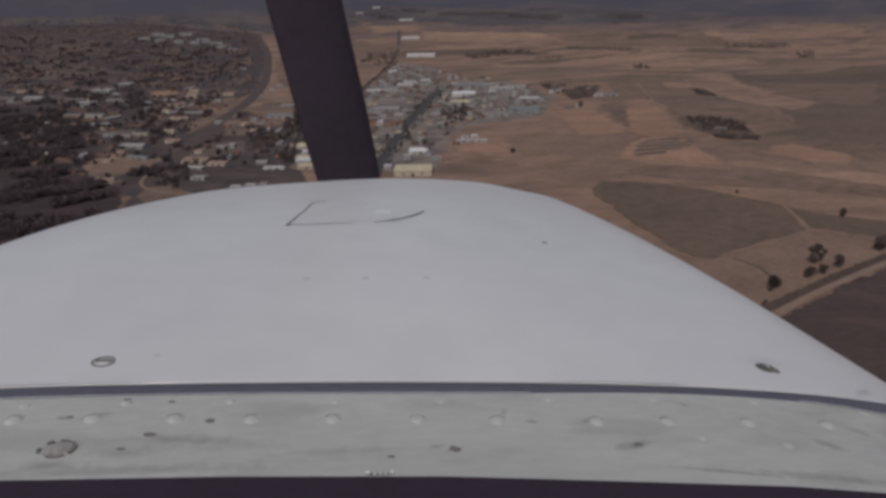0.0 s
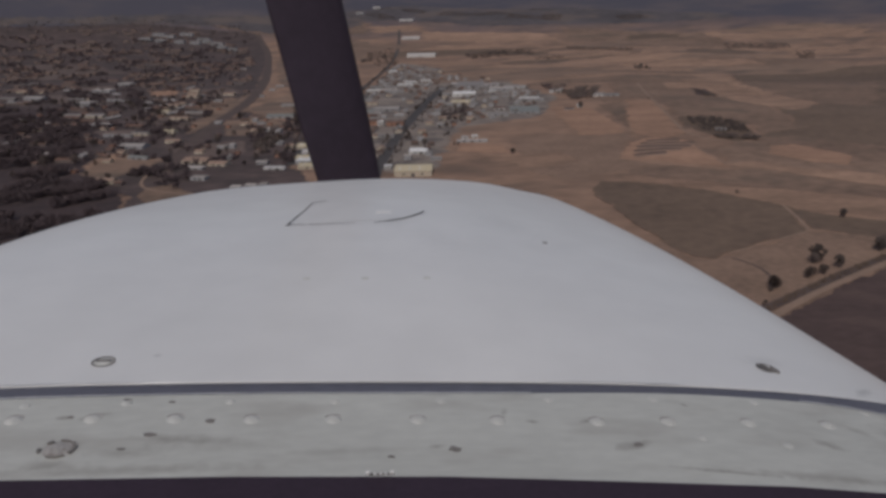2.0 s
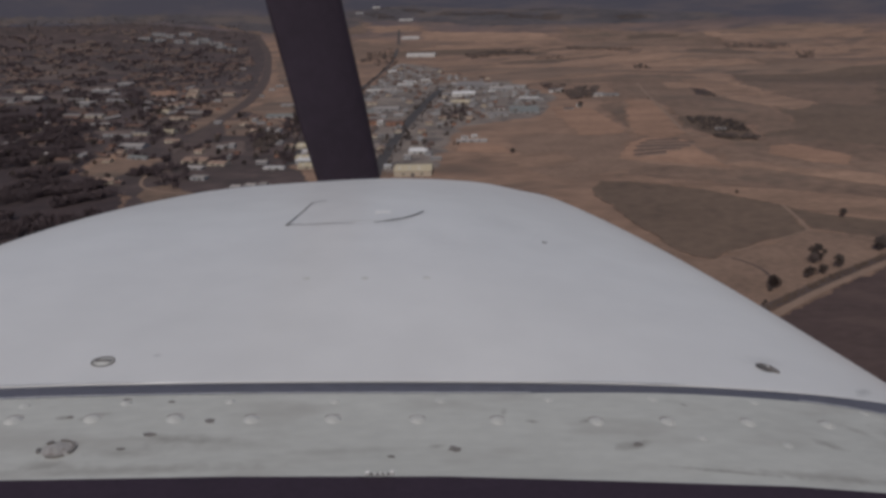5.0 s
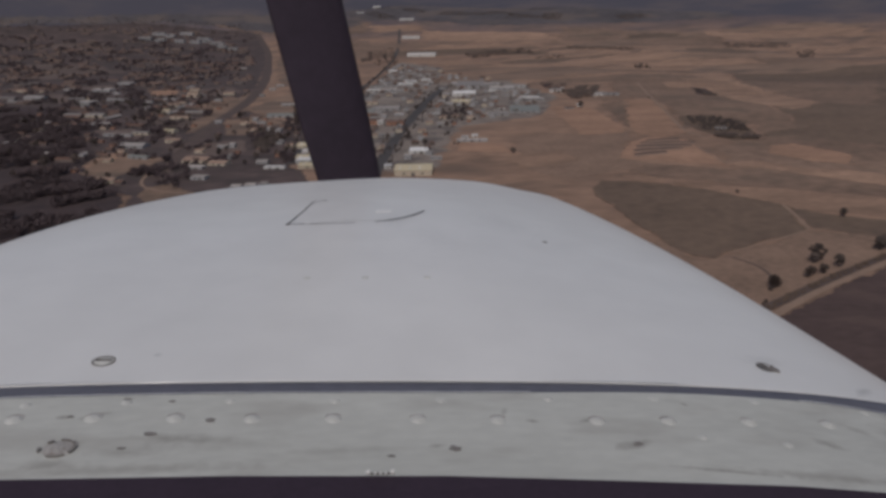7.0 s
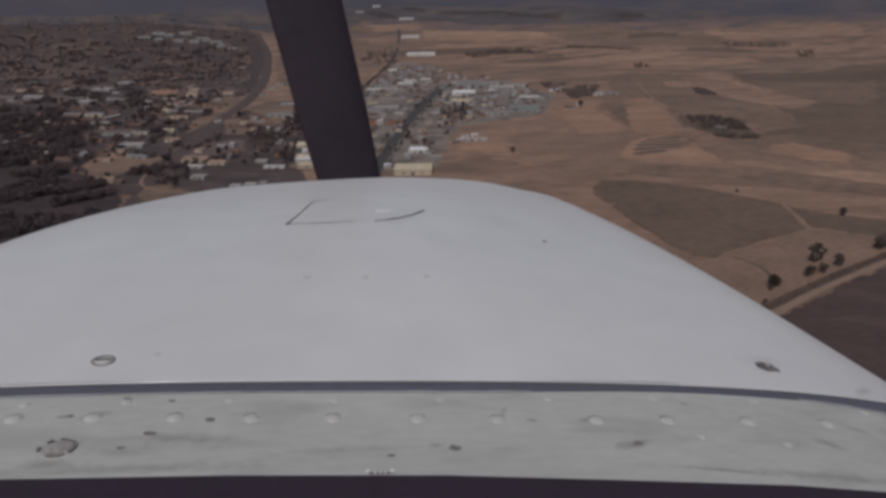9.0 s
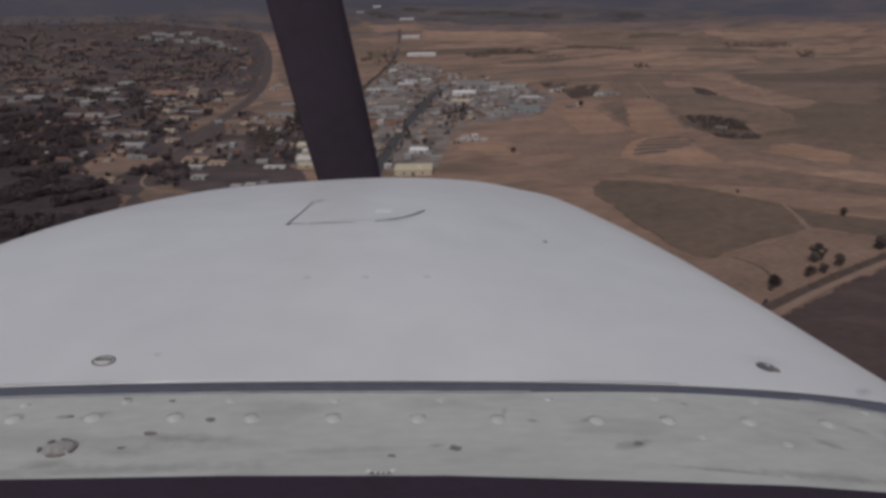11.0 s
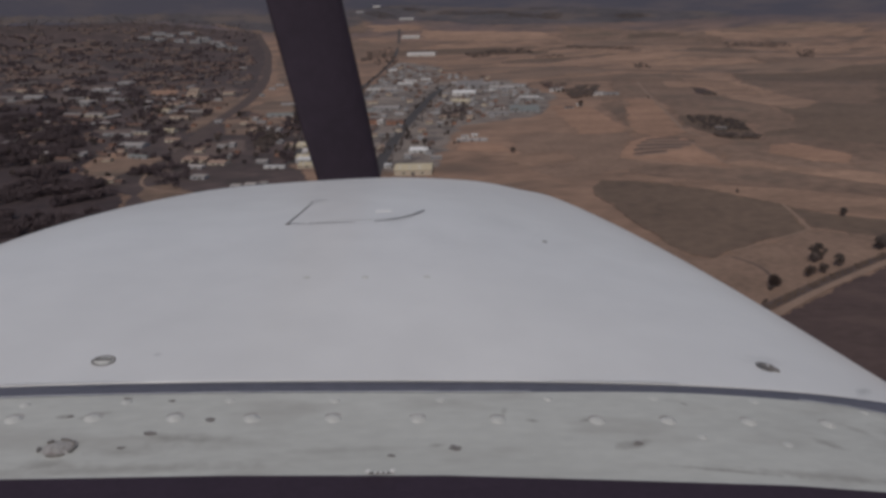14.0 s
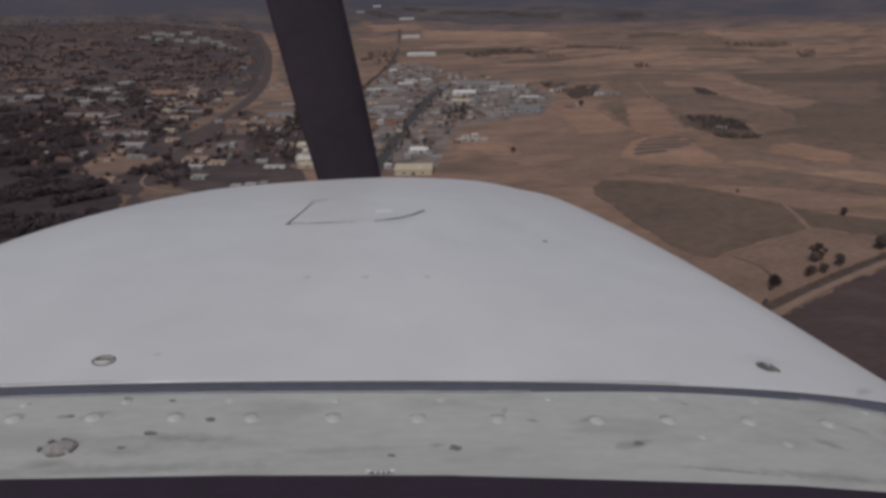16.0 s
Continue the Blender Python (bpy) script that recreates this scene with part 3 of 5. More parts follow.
for x in (-0.0028, 0.0002, 0.003):
    part("screw", from_bm("screw", box(0.0016, 0.0014, 0.0012, (x, 0, 0), 0.0004), BARE_GLINT), clip)

# propeller at rest, one blade up, leaning a little
propeller = new("propeller")
propeller.parent = aeroplane
propeller.matrix_basis = pose(-0.03, 1.60, -0.227, 0, -15.0, 0)
propeller["label"] = "matt black two-blade propeller"


def blade_mesh():
    verts, stations = [], 26
    for i in range(stations):
        f = i / (stations - 1)
        z = 0.06 + 0.89 * f
        chord = 0.136 + 0.018 * math.sin(min(f / 0.3, 1) * math.pi / 2) - 0.045 * max(f - 0.5, 0)
        chord *= math.sqrt(max(1 - max((f - 0.93) / 0.07, 0) ** 2, 0.02))
        thick = 0.035 - 0.027 * f
        turn = radians(30 - 14 * f)
        for j in range(16):
            a = math.tau * j / 16
            u, v = math.cos(a) * chord / 2, math.sin(a) * thick / 2 * (1 + 0.3 * math.cos(a))
            verts.append((u * math.cos(turn) - v * math.sin(turn), u * math.sin(turn) + v * math.cos(turn), z))
    return mesh("blade", verts, grid_faces(stations, 16, True) + [tuple(range(16)), tuple(range((stations - 1) * 16, stations * 16))], MATTBLACK, True)


BLADE = blade_mesh()
part("blade", BLADE, propeller)
part("blade", BLADE, propeller, "", pose(0, 0, 0, 0, 180, 0))
profile = [(0.0, 0.28), (0.03, 0.265), (0.07, 0.22), (0.10, 0.15), (0.12, 0.06), (0.125, -0.04)]
part("spinner", mesh("spinner", [(r * math.cos(math.tau * j / 24), y, r * math.sin(math.tau * j / 24)) for r, y in profile for j in range(24)],
                     grid_faces(len(profile), 24, True), PAINT, True), propeller, "white pointed spinner")

# unseen cabin shell and two windscreen posts, added to shade the deck from behind
# it also closes the place behind and above the camera
shell = [(-0.60, -0.02), (-0.60, 0.24), (-0.52, 0.36), (-0.30, 0.41), (0.30, 0.41), (0.46, 0.36), (0.54, 0.24), (0.54, -0.02)]
verts = [(x, y + (0.42 * max(z - 0.06, 0) if y > -0.5 else 0), z) for y in (-0.14, -1.3) for x, z in shell] + [(x, -1.3, z) for x, z in shell]
n = len(shell)
cabin = part("cabin", mesh("cabin", verts, grid_faces(2, n) + [tuple(range(2 * n, 3 * n))], DASH), aeroplane, "unseen dark shell added to shade the deck")
for a, b in (((-0.58, 0.36, -0.02), (-0.54, 0.03, 0.35)), ((0.50, 0.36, -0.04), (0.48, 0.03, 0.35))):
    a, b = Vector(a), Vector(b)
    m = Matrix.Translation(a) @ (b - a).to_track_quat("Z", "Y").to_matrix().to_4x4()
    part("post", from_bm("post", box(0.05, 0.03, (b - a).length, (0, 0, 0), 0.008), DASH), cabin, "", m)


# ---- buildings ----
def gable(w, d, rise, over, thick):
    """A low gabled roof with eaves; its ridge runs along x."""
    x, y = w / 2 + over, d / 2 + over
    prof = [(-y, -0.05), (0, rise), (y, -0.05), (y, -0.05 - thick), (0, rise - thick), (-y, -0.05 - thick)]
    verts = [(a, b, c) for a in (-x, x) for b, c in prof]
    return verts, [(0, 1, 7, 6), (1, 2, 8, 7), (2, 3, 9, 8), (3, 4, 10, 9), (4, 5, 11, 10), (5, 0, 6, 11), (0, 5, 4, 1), (1, 4, 3, 2), (6, 7, 10, 11), (7, 8, 9, 10)]


def wall_mesh(w, d, h, rise, material):
    """Walls with gable ends, closed below the roof."""
    x, y = w / 2, d / 2
    verts = [(-x, -y, -1), (x, -y, -1), (x, y, -1), (-x, y, -1), (-x, -y, h), (x, -y, h), (x, y, h), (-x, y, h), (-x, 0, h + rise), (x, 0, h + rise)]
    return mesh("wall", verts, [(0, 1, 5, 4), (2, 3, 7, 6), (1, 2, 6, 9, 5), (3, 0, 4, 8, 7), (4, 5, 9, 8), (6, 7, 8, 9)], material)


def flat_roof(w, d, material):
    """A flat roof sunk behind a parapet."""
    bm = box(w + 0.3, d + 0.3, 0.3)
    top = max(bm.faces, key=lambda f: f.calc_center_median().z)
    bmesh.ops.inset_region(bm, faces=[top], thickness=0.4)
    bmesh.ops.translate(bm, verts=top.verts[:], vec=(0, 0, -0.2))
    return from_bm("roof", bm, material)


WINDOW = {}


def window_mesh(w, h):
    key = (round(w, 1), round(h, 1))
    if key not in WINDOW:
        WINDOW[key] = from_bm("window", box(w, 0.14, h), WINDOWGLASS)
    return WINDOW[key]


def openings(ob, w, d, h, count, floors, door):
    """Windows, and a door or gate, on the front and the back."""
    gap, tall = w / (count + 1), h / floors
    for side, y in ((0, -d / 2 - 0.05), (180, d / 2 + 0.05)):
        for f in range(floors):
            for i in range(count):
                if f == 0 and door and side == 0 and i == count // 2:
                    continue
                part("window", window_mesh(min(gap * 0.45, 3.0), min(tall * 0.45, 1.6)), ob, "",
                     pose((i + 1) * gap - w / 2, y, f * tall + tall * 0.35))
    if door:
        part("door", from_bm("door", box(min(gap * 0.6, 4.5), 0.16, min(tall * 0.75, 4.2), (0, 0, 0)), DOORPAINT), ob, "",
             pose((count // 2 + 1) * gap - w / 2, -d / 2 - 0.06, 0.0))


def building(x, y, w, d, h, turn, wall_material, roof_material, label, floors=1, name="warehouse", count=None):
    """A hall or house; (x, y) is the foot of its front."""
    if w < 16 and name == "warehouse":
        name = "house"
    a = radians(turn)
    cx, cy = x - math.sin(a) * d / 2, y + math.cos(a) * d / 2
    ob = new(name)
    ob.matrix_basis = pose(cx, cy, ground_z(cx, cy), 0, 0, turn)
    tagged(ob, label, "building")
    flat = roof_material in (WHITEROOF, PALEROOF)
    rise = 0.0 if flat else min(d * 0.13, 3.0)
    part("wall", wall_mesh(w, d, h, rise * 0.97, wall_material), ob)
    if flat:
        part("roof", flat_roof(w, d, roof_material), ob, "", pose(0, 0, h))
    else:
        v, f = gable(w, d, rise, 0.5, 0.18)
        part("roof", mesh("roof", v, f, roof_material), ob, "", pose(0, 0, h + 0.22))
        if w > 30 and roof_material is YELLOWROOF:
            for i in range(int(w / 12)):
                part("rooflight", from_bm("rooflight", box(1.2, d * 0.3, 0.12), WHITEROOF), ob, "",
                     Matrix.Translation(((i + 0.5) * 12 - w / 2, -d / 4, h + 0.22 + rise / 2)) @ pose(0, 0, 0, math.degrees(math.atan2(rise, d / 2))))
    openings(ob, w, d, h, count or max(2, int(w / 13)), floors, True)
    return ob


def apartment_block(x, y, w, d, h, turn, wall_material, roof_material, label):
    ob = building(x, y, w, d, max(h, 11), turn, wall_material, roof_material, label, 4, "apartment_block", max(4, int(w / 4)))
    ob["group"] = "apartment blocks of the town"


field("town_ground", TOWNSOIL, "dark brown trodden ground between the houses of the town", [(-1837, 3209), (-1277, 3473), (-745, 3420), (-592, 2800), (-424, 1748), (-396, 1227), (-374, 936), (-359, 793), (-437, 675)], 1, "ground")
field("town_ground", YARD, "dusty grey-brown ground of the industrial quarter", [(-201, 880), (-189, 1238), (-166, 1599), (-103, 2486), (146, 2011), (246, 1517), (180, 1258), (28, 1164), (-22, 821)], 1, "ground")
field("stubble_field", REDSOIL, "orange stubble plot beside the avenue", [(23, 1019), (85, 997), (92, 932), (20, 953)], 3, "field")
field("stubble_field", STUBBLE, "wide pale stubble field behind the roofs", [(22, 2477), (341, 2346), (427, 1963), (356, 1757), (269, 1860), (160, 2000), (23, 2036)], 2, "field")
field("fallow_field", FALLOW, "brown fallow strip on the rolling plain", [(415, 1738), (617, 1935), (700, 1787), (540, 1550), (432, 1488), (397, 1613)], 2, "field")
field("stubble_field", STUBBLE, "pale stubble slope on the rolling plain", [(617, 1935), (787, 2011), (712, 1691), (713, 1438), (708, 1310), (611, 1229), (587, 1414), (577, 1656)], 3, "field")
field("fallow_field", FALLOW, "brown fallow slope with a wooded hollow", [(682, 1709), (903, 1886), (1059, 1734), (770, 1251), (718, 1327), (712, 1528)], 2, "field")
field("stubble_field", STUBBLE, "stubble field along a distant hedge", [(292, 2832), (670, 2569), (624, 2268), (464, 2207), (252, 2464)], 2, "field")
field("stubble_field", STUBBLE, "distant pale stubble strip", [(-32, 3434), (479, 3266), (537, 3068), (314, 3039), (-21, 3180)], 2, "field")
field("stubble_field", STUBBLE, "distant stubble field under the woods", [(746, 2645), (1144, 2401), (1081, 2075), (852, 2063), (649, 2135), (641, 2391)], 2, "field")
field("fallow_field", FALLOW, "distant brown fallow field", [(595, 3393), (1137, 3036), (1017, 2609), (690, 2802), (527, 3140)], 2, "field")
field("stubble_field", STUBBLE, "narrow tan stubble strip on the plain", [(10, 3018), (268, 3003), (278, 2893), (29, 2856)], 4, "field")
field("fallow_field", FALLOW, "narrow brown fallow strip on the plain", [(212, 2409), (407, 2336), (386, 2130), (206, 2174)], 4, "field")
field("fallow_field", FALLOW, "narrow brown fallow strip on the plain", [(543, 2494), (652, 2436), (687, 2262), (558, 2266)], 4, "field")
field("stubble_field", STUBBLE, "narrow tan stubble strip on the plain", [(529, 1739), (623, 1716), (618, 1635), (518, 1621)], 4, "field")
field("fallow_field", FALLOW, "narrow brown fallow strip on the plain", [(832, 3027), (1084, 2893), (1066, 2789), (814, 2888)], 4, "field")
field("stubble_field", STUBBLE, "narrow tan stubble strip on the plain", [(1095, 3099), (1390, 2929), (1360, 2778), (1084, 2893)], 4, "field")
field("fallow_field", FALLOW, "narrow brown fallow strip on the plain", [(945, 2254), (1148, 2238), (1078, 2012), (941, 2096)], 4, "field")
field("stubble_field", STUBBLE, "narrow tan stubble strip on the plain", [(308, 1772), (435, 1818), (411, 1718), (333, 1703)], 4, "field")
field("fallow_field", FALLOW, "narrow brown fallow strip on the plain", [(335, 1546), (380, 1497), (376, 1443), (326, 1409)], 4, "field")
field("stubble_field", STUBBLE, "narrow tan stubble strip on the plain", [(-285, 3588), (-44, 3592), (-20, 3429), (-250, 3411)], 4, "field")
field("fallow_field", FALLOW, "narrow brown fallow strip on the plain", [(-439, 3170), (-255, 3115), (-239, 2889), (-371, 2868)], 4, "field")
field("stubble_field", STUBBLE, "narrow tan stubble strip on the plain", [(73, 903), (160, 937), (174, 865), (98, 834)], 4, "field")
field("fallow_field", FALLOW, "narrow brown fallow strip on the plain", [(-544, 2983), (-432, 3108), (-394, 2971), (-496, 2812)], 4, "field")
field("bare_plot", TOWNDUST, "dusty bare plot between the houses", [(-1415, 2610), (-1163, 2584), (-949, 2361), (-1164, 2313)], 2, "field")
field("bare_plot", TOWNDUST, "dusty bare plot between the houses", [(-617, 1496), (-422, 1316), (-415, 1202), (-560, 1322)], 2, "field")
field("bare_plot", TOWNDUST, "dusty bare plot between the houses", [(-650, 1785), (-513, 1883), (-453, 1720), (-554, 1608)], 2, "field")
field("bare_plot", TOWNDUST, "dusty bare plot between the houses", [(-396, 1227), (-353, 1313), (-307, 1214), (-329, 1052), (-360, 1028)], 2, "field")
field("bare_plot", TOWNDUST, "dusty bare plot between the houses", [(-949, 1812), (-787, 1770), (-719, 1638), (-829, 1618)], 2, "field")
field("bare_plot", TOWNDUST, "dusty bare plot between the houses", [(-1512, 3065), (-1315, 3113), (-1231, 3005), (-1408, 2926)], 2, "field")
field("bare_plot", TOWNDUST, "dusty bare plot between the houses", [(-1025, 2717), (-830, 2715), (-762, 2543), (-939, 2525)], 2, "field")
field("bare_plot", TOWNDUST, "dusty bare plot between the houses", [(-600, 1217), (-525, 1233), (-481, 1141), (-550, 1127)], 2, "field")
field("stubble_field", DRYPLAIN, "open dry field between the railway and the avenue", [(-345, 1615), (-331, 1900), (-241, 2092), (-187, 1753), (-214, 1432), (-274, 1415), (-309, 1332), (-381, 1448)], 2, "field")
field("fallow_field", DRYPLAIN, "dry brown field along the outskirts", [(-540, 2623), (-507, 3339), (-258, 3162), (-217, 2574), (-320, 2014), (-371, 1816)], 2, "field")
field("stubble_field", STUBBLE, "bare earth plot inside the town", [(-488, 911), (-483, 1010), (-418, 988), (-401, 917), (-433, 878)], 3, "field")
field("fallow_field", FALLOW, "dusty plot beside the houses", [(-513, 1513), (-461, 1680), (-407, 1531), (-452, 1418)], 3, "field")
field("fallow_field", FALLOW, "dusty brown fields beyond the town", [(-1134, 3570), (-833, 3684), (-513, 3819), (-290, 3669), (-273, 3392), (-510, 3367), (-645, 3317), (-866, 3475)], 1, "field")
field("woodland_floor", WOODSOIL, "dark floor of a wooded gully beside the town", [(-984, 1600), (-786, 1529), (-576, 1165), (-483, 928), (-404, 890), (-378, 938), (-352, 791), (-428, 643)], 2, "ground")
field("woodland_floor", HAZYSCRUB, "dark wooded plain below the hills, greyed by painted haze", [(-414, 3917), (-87, 4205), (700, 3978), (1370, 3534), (1301, 3353), (971, 3448), (663, 3500), (267, 3515), (-84, 3758), (-369, 3685)], 2, "ground")
field("town_ground", TOWNSOIL, "dark trodden ground between railway and road", [(-355, 875), (-385, 1190), (-382, 1429), (-304, 1307), (-224, 1228), (-192, 1165), (-198, 865)], 3, "ground")
# darker soil used here to paint in the fall-off at the picture's edge
field("fallow_field", PLOUGH, "broad brown fallow slope on the plain, painted darker for the picture's edge", [(803, 2017), (987, 2048), (1325, 1851), (678, 883), (568, 875), (539, 904), (499, 984), (462, 1003), (561, 1119), (668, 1536)], 1, "field")
field("fallow_field", FALLOW, "brown fallow slope above the orchard", [(399, 1678), (479, 1734), (561, 1758), (596, 1565), (605, 1384), (584, 1170), (549, 1055), (474, 1031), (499, 1142), (461, 1224), (413, 1211), (426, 1410), (370, 1490)], 2, "field")
field("fallow_field", FALLOW, "brown fallow band between two stubble strips", [(208, 794), (254, 837), (297, 815), (337, 793), (372, 805), (408, 757), (469, 694), (534, 653), (508, 614), (443, 648), (363, 687), (291, 738), (239, 782)], 2, "field")
field("fallow_field", FALLOW, "brown fallow band below the tan plot", [(334, 823), (383, 895), (420, 875), (453, 821), (492, 802), (552, 799), (608, 760), (559, 688), (496, 740), (472, 778), (423, 788), (390, 839)], 2, "field")
field("stubble_field", STUBBLE, "long tan stubble strip above the ploughed field", [(185, 777), (225, 781), (263, 753), (313, 714), (363, 685), (442, 646), (508, 614), (466, 552), (400, 573), (347, 603), (327, 634), (282, 696), (228, 742)], 3, "field")
field("stubble_field", STUBBLE, "narrow tan stubble strip between brown bands", [(337, 826), (390, 839), (422, 786), (471, 776), (494, 737), (559, 688), (534, 653), (471, 696), (410, 760), (375, 804)], 3, "field")
field("stubble_field", REDSOIL, "orange-tan stubble plot between brown fields", [(446, 935), (481, 945), (519, 859), (492, 804), (454, 823), (423, 878)], 4, "field")
field("stubble_field", REDSOIL, "tan stubble slope with terraced furrows", [(228, 880), (266, 988), (305, 1019), (354, 998), (346, 871), (344, 808), (309, 830), (262, 864)], 3, "field")
field("stubble_field", REDSOIL, "orange-tan stubble field beside the farmstead", [(210, 1364), (282, 1348), (293, 1199), (289, 1079), (237, 1050), (210, 1064), (211, 1197)], 3, "field")
field("stubble_field", REDSOIL, "orange-tan stubble field running along a track", [(370, 1436), (420, 1418), (384, 1135), (369, 1050), (324, 1026), (293, 1063), (314, 1177)], 3, "field")
field("fallow_field", FALLOW, "brown fallow wedge between two stubble fields", [(307, 1372), (364, 1421), (312, 1171), (295, 1083)], 2, "field")
field("mown_field", MOWN, "bare brown slope behind the orange plot", [(101, 1023), (156, 1081), (212, 1053), (285, 1063), (264, 989), (225, 873), (253, 837), (209, 798), (136, 768), (98, 828)], 2, "field")
field("orchard_ground", PLOUGH, "dark weedy ground of an orchard", [(409, 1206), (453, 1214), (495, 1141), (473, 1072), (455, 986), (414, 975), (398, 1016), (395, 1082), (393, 1128)], 5, "ground")
field("hollow_ground", DARKSCRUB, "dark ground in a field hollow", [(569, 1632), (598, 1611), (574, 1496), (547, 1514)], 5, "ground")
field("stubble_field", STUBBLE, "pale tan stubble strip on a slope", [(586, 1866), (651, 1978), (683, 1704), (678, 1486), (642, 1473), (604, 1630)], 4, "field")
field("ploughed_field", PLOUGH, "dark brown ploughed field bordered by stubble and tracks", [(158, 730), (174, 756), (198, 750), (243, 731), (280, 690), (312, 652), (328, 627), (323, 587), (314, 548), (293, 533), (255, 514), (222, 491), (204, 476), (190, 484), (178, 530), (167, 603), (159, 682)], 4, "field")
field("fallow_field", PLOUGH, "dark rough grazing beside a tan strip", [(332, 627), (346, 601), (397, 569), (461, 546), (435, 508), (369, 521), (344, 536), (321, 551), (319, 557)], 3, "field")
field("mown_field", MOWN, "pale tan mown field crossed by a ditch", [(204, 476), (222, 491), (314, 543), (349, 526), (375, 505), (426, 508), (385, 489), (335, 461), (277, 425), (229, 393), (196, 371), (177, 428), (167, 509), (178, 528), (189, 482)], 3, "field")
field("rough_grazing", DARKSCRUB, "dark reddish-brown rough grazing beyond the road", [(180, 342), (213, 367), (256, 400), (327, 447), (419, 497), (613, 414), (266, 99), (173, 131), (149, 208)], 3, "field")
field("woodland_floor", WOODSOIL, "dark floor of a wooded gully beside the town", [(-1310, 1667), (-920, 1546), (-761, 1385), (-669, 1369), (-569, 1179), (-533, 1064), (-500, 963), (-468, 871), (-398, 801), (-359, 738), (-340, 593), (-363, 475), (-434, 375)], 3, "ground")
field("town_ground", TOWNSOIL, "dark trodden ground of the lower town", [(-500, 963), (-569, 1179), (-399, 1101), (-272, 1080), (-191, 868), (-153, 771), (-196, 723), (-268, 652), (-324, 591), (-359, 738), (-398, 801), (-465, 863)], 2, "ground")
field("stubble_field", FALLOW, "bare earth plot inside the town", [(-467, 871), (-471, 951), (-433, 997), (-385, 952), (-399, 882), (-420, 838)], 5, "field")
field("bare_plot", FALLOW, "dusty plot with a curved drive", [(-352, 747), (-351, 784), (-329, 799), (-292, 753), (-302, 706), (-322, 699)], 5, "field")
field("bare_plot", REDSOIL, "reddish bare plot between the houses", [(-702, 1817), (-647, 1863), (-604, 1739), (-654, 1707)], 3, "field")
field("bare_plot", DRYPLAIN, "dry brown strip along the railway", [(-450, 1539), (-432, 1700), (-447, 1918), (-396, 1692), (-387, 1442), (-405, 1256), (-418, 1166), (-444, 1308)], 3, "field")
field("bare_plot", TOWNDUST, "dusty bare plot between the houses", [(-408, 1045), (-378, 1074), (-308, 1087), (-281, 1001), (-332, 952), (-380, 982)], 3, "field")
field("bare_plot", DRYPLAIN, "dusty brown plot beside a dark hedge", [(-391, 1298), (-314, 1353), (-275, 1245), (-301, 1136), (-348, 1144)], 4, "field")
field("bare_plot", TOWNDUST, "dusty bare plot between the houses", [(-1312, 2368), (-1179, 2382), (-1093, 2220), (-1218, 2215)], 3, "field")
field("bare_plot", TOWNDUST, "dusty bare plot between the houses", [(-1053, 1972), (-853, 1989), (-795, 1874), (-975, 1868)], 3, "field")
field("fallow_field", FALLOW, "brown fallow land round a tan plot", [(364, 922), (457, 990), (509, 1004), (555, 935), (623, 891), (691, 881), (605, 755), (547, 790), (451, 817), (415, 864), (366, 850)], 2, "field")
field("scrub_plain", HAZYSCRUB, "dull scrubby plain below the mountains, greyed by painted haze", [(-2208, 3039), (-1591, 3347), (-1188, 3507), (-917, 3522), (-718, 3395), (-507, 3479), (-311, 3563), (-322, 3727), (-700, 3754), (-1195, 3623), (-2269, 3141)], 3, "ground")
FAR = random.Random(31)
for _ in range(46):
    x, y = FAR.uniform(-250, 1500), FAR.uniform(1750, 3050)
    if x > 0.62 * y or x < 150 and y < 2500:
        continue
    long, deep, lean = FAR.uniform(90, 300), FAR.uniform(35, 120), FAR.uniform(-0.35, 0.15)
    cover = FAR.choice((FALLOW, DRYPLAIN, STUBBLE, PLOUGH, DRYPLAIN))
    field("field_strip", cover, "thin strip of tilled land on the far plain",
          [(x + a * long, y + b * deep + lean * a * long) for a, b in ((-1, -0.6), (-0.3, -1), (0.5, -0.8), (1, 0.2), (0.4, 1), (-0.6, 0.8))], 4, "field")
QUARTER_EDGE = [(-195, 921), (-183, 1262), (-166, 1599), (-118, 2406), (127, 1953), (221, 1536), (167, 1297), (29, 1190), (-23, 1092), (-2, 869)]
EAST_EDGE = [(-357, 889), (-380, 1188), (-374, 1400), (-299, 1282), (-222, 1217), (-198, 1144), (-204, 886)]
strip("road", ASPHALT, "grey asphalt avenue lined with dark trees", [(-91, 786), (-87, 860), (-77, 996), (-63, 1151), (-41, 1337), (-14, 1539), (20, 1752)], 17, 5)
strip("road", ASPHALT, "grey asphalt road through the industrial quarter", [(-204, 895), (-204, 1103), (-198, 1423), (-180, 1679), (-140, 2333), (-127, 2937), (-136, 3480)], 11, 5)
strip("road", DARKTRACK, "dark railway corridor curving round the town", [(-750, 3378), (-634, 2965), (-566, 2638), (-461, 2046), (-408, 1609), (-397, 1278), (-382, 1072), (-355, 814)], 25, 4)
strip("road", TRACK, "pale curved drive in the school grounds", [(-152, 1329), (-153, 1400), (-131, 1444), (-95, 1404), (-73, 1314)], 5, 5)
strip("track", TRACK, "pale earth track through the dry field", [(-308, 1758), (-288, 1992), (-244, 2123), (-194, 2273)], 5, 5)
strip("road", ASPHALT, "grey side street between the warehouses", [(-171, 1102), (-103, 1074), (-63, 1058)], 8, 5)
strip("road", ASPHALT, "grey side street of the quarter", [(-179, 1606), (-72, 1578), (-20, 1513)], 8, 5)
strip("track", TRACK, "pale earth track along the ploughed field", [(329, 630), (324, 589), (315, 547)], 3.5, 6)
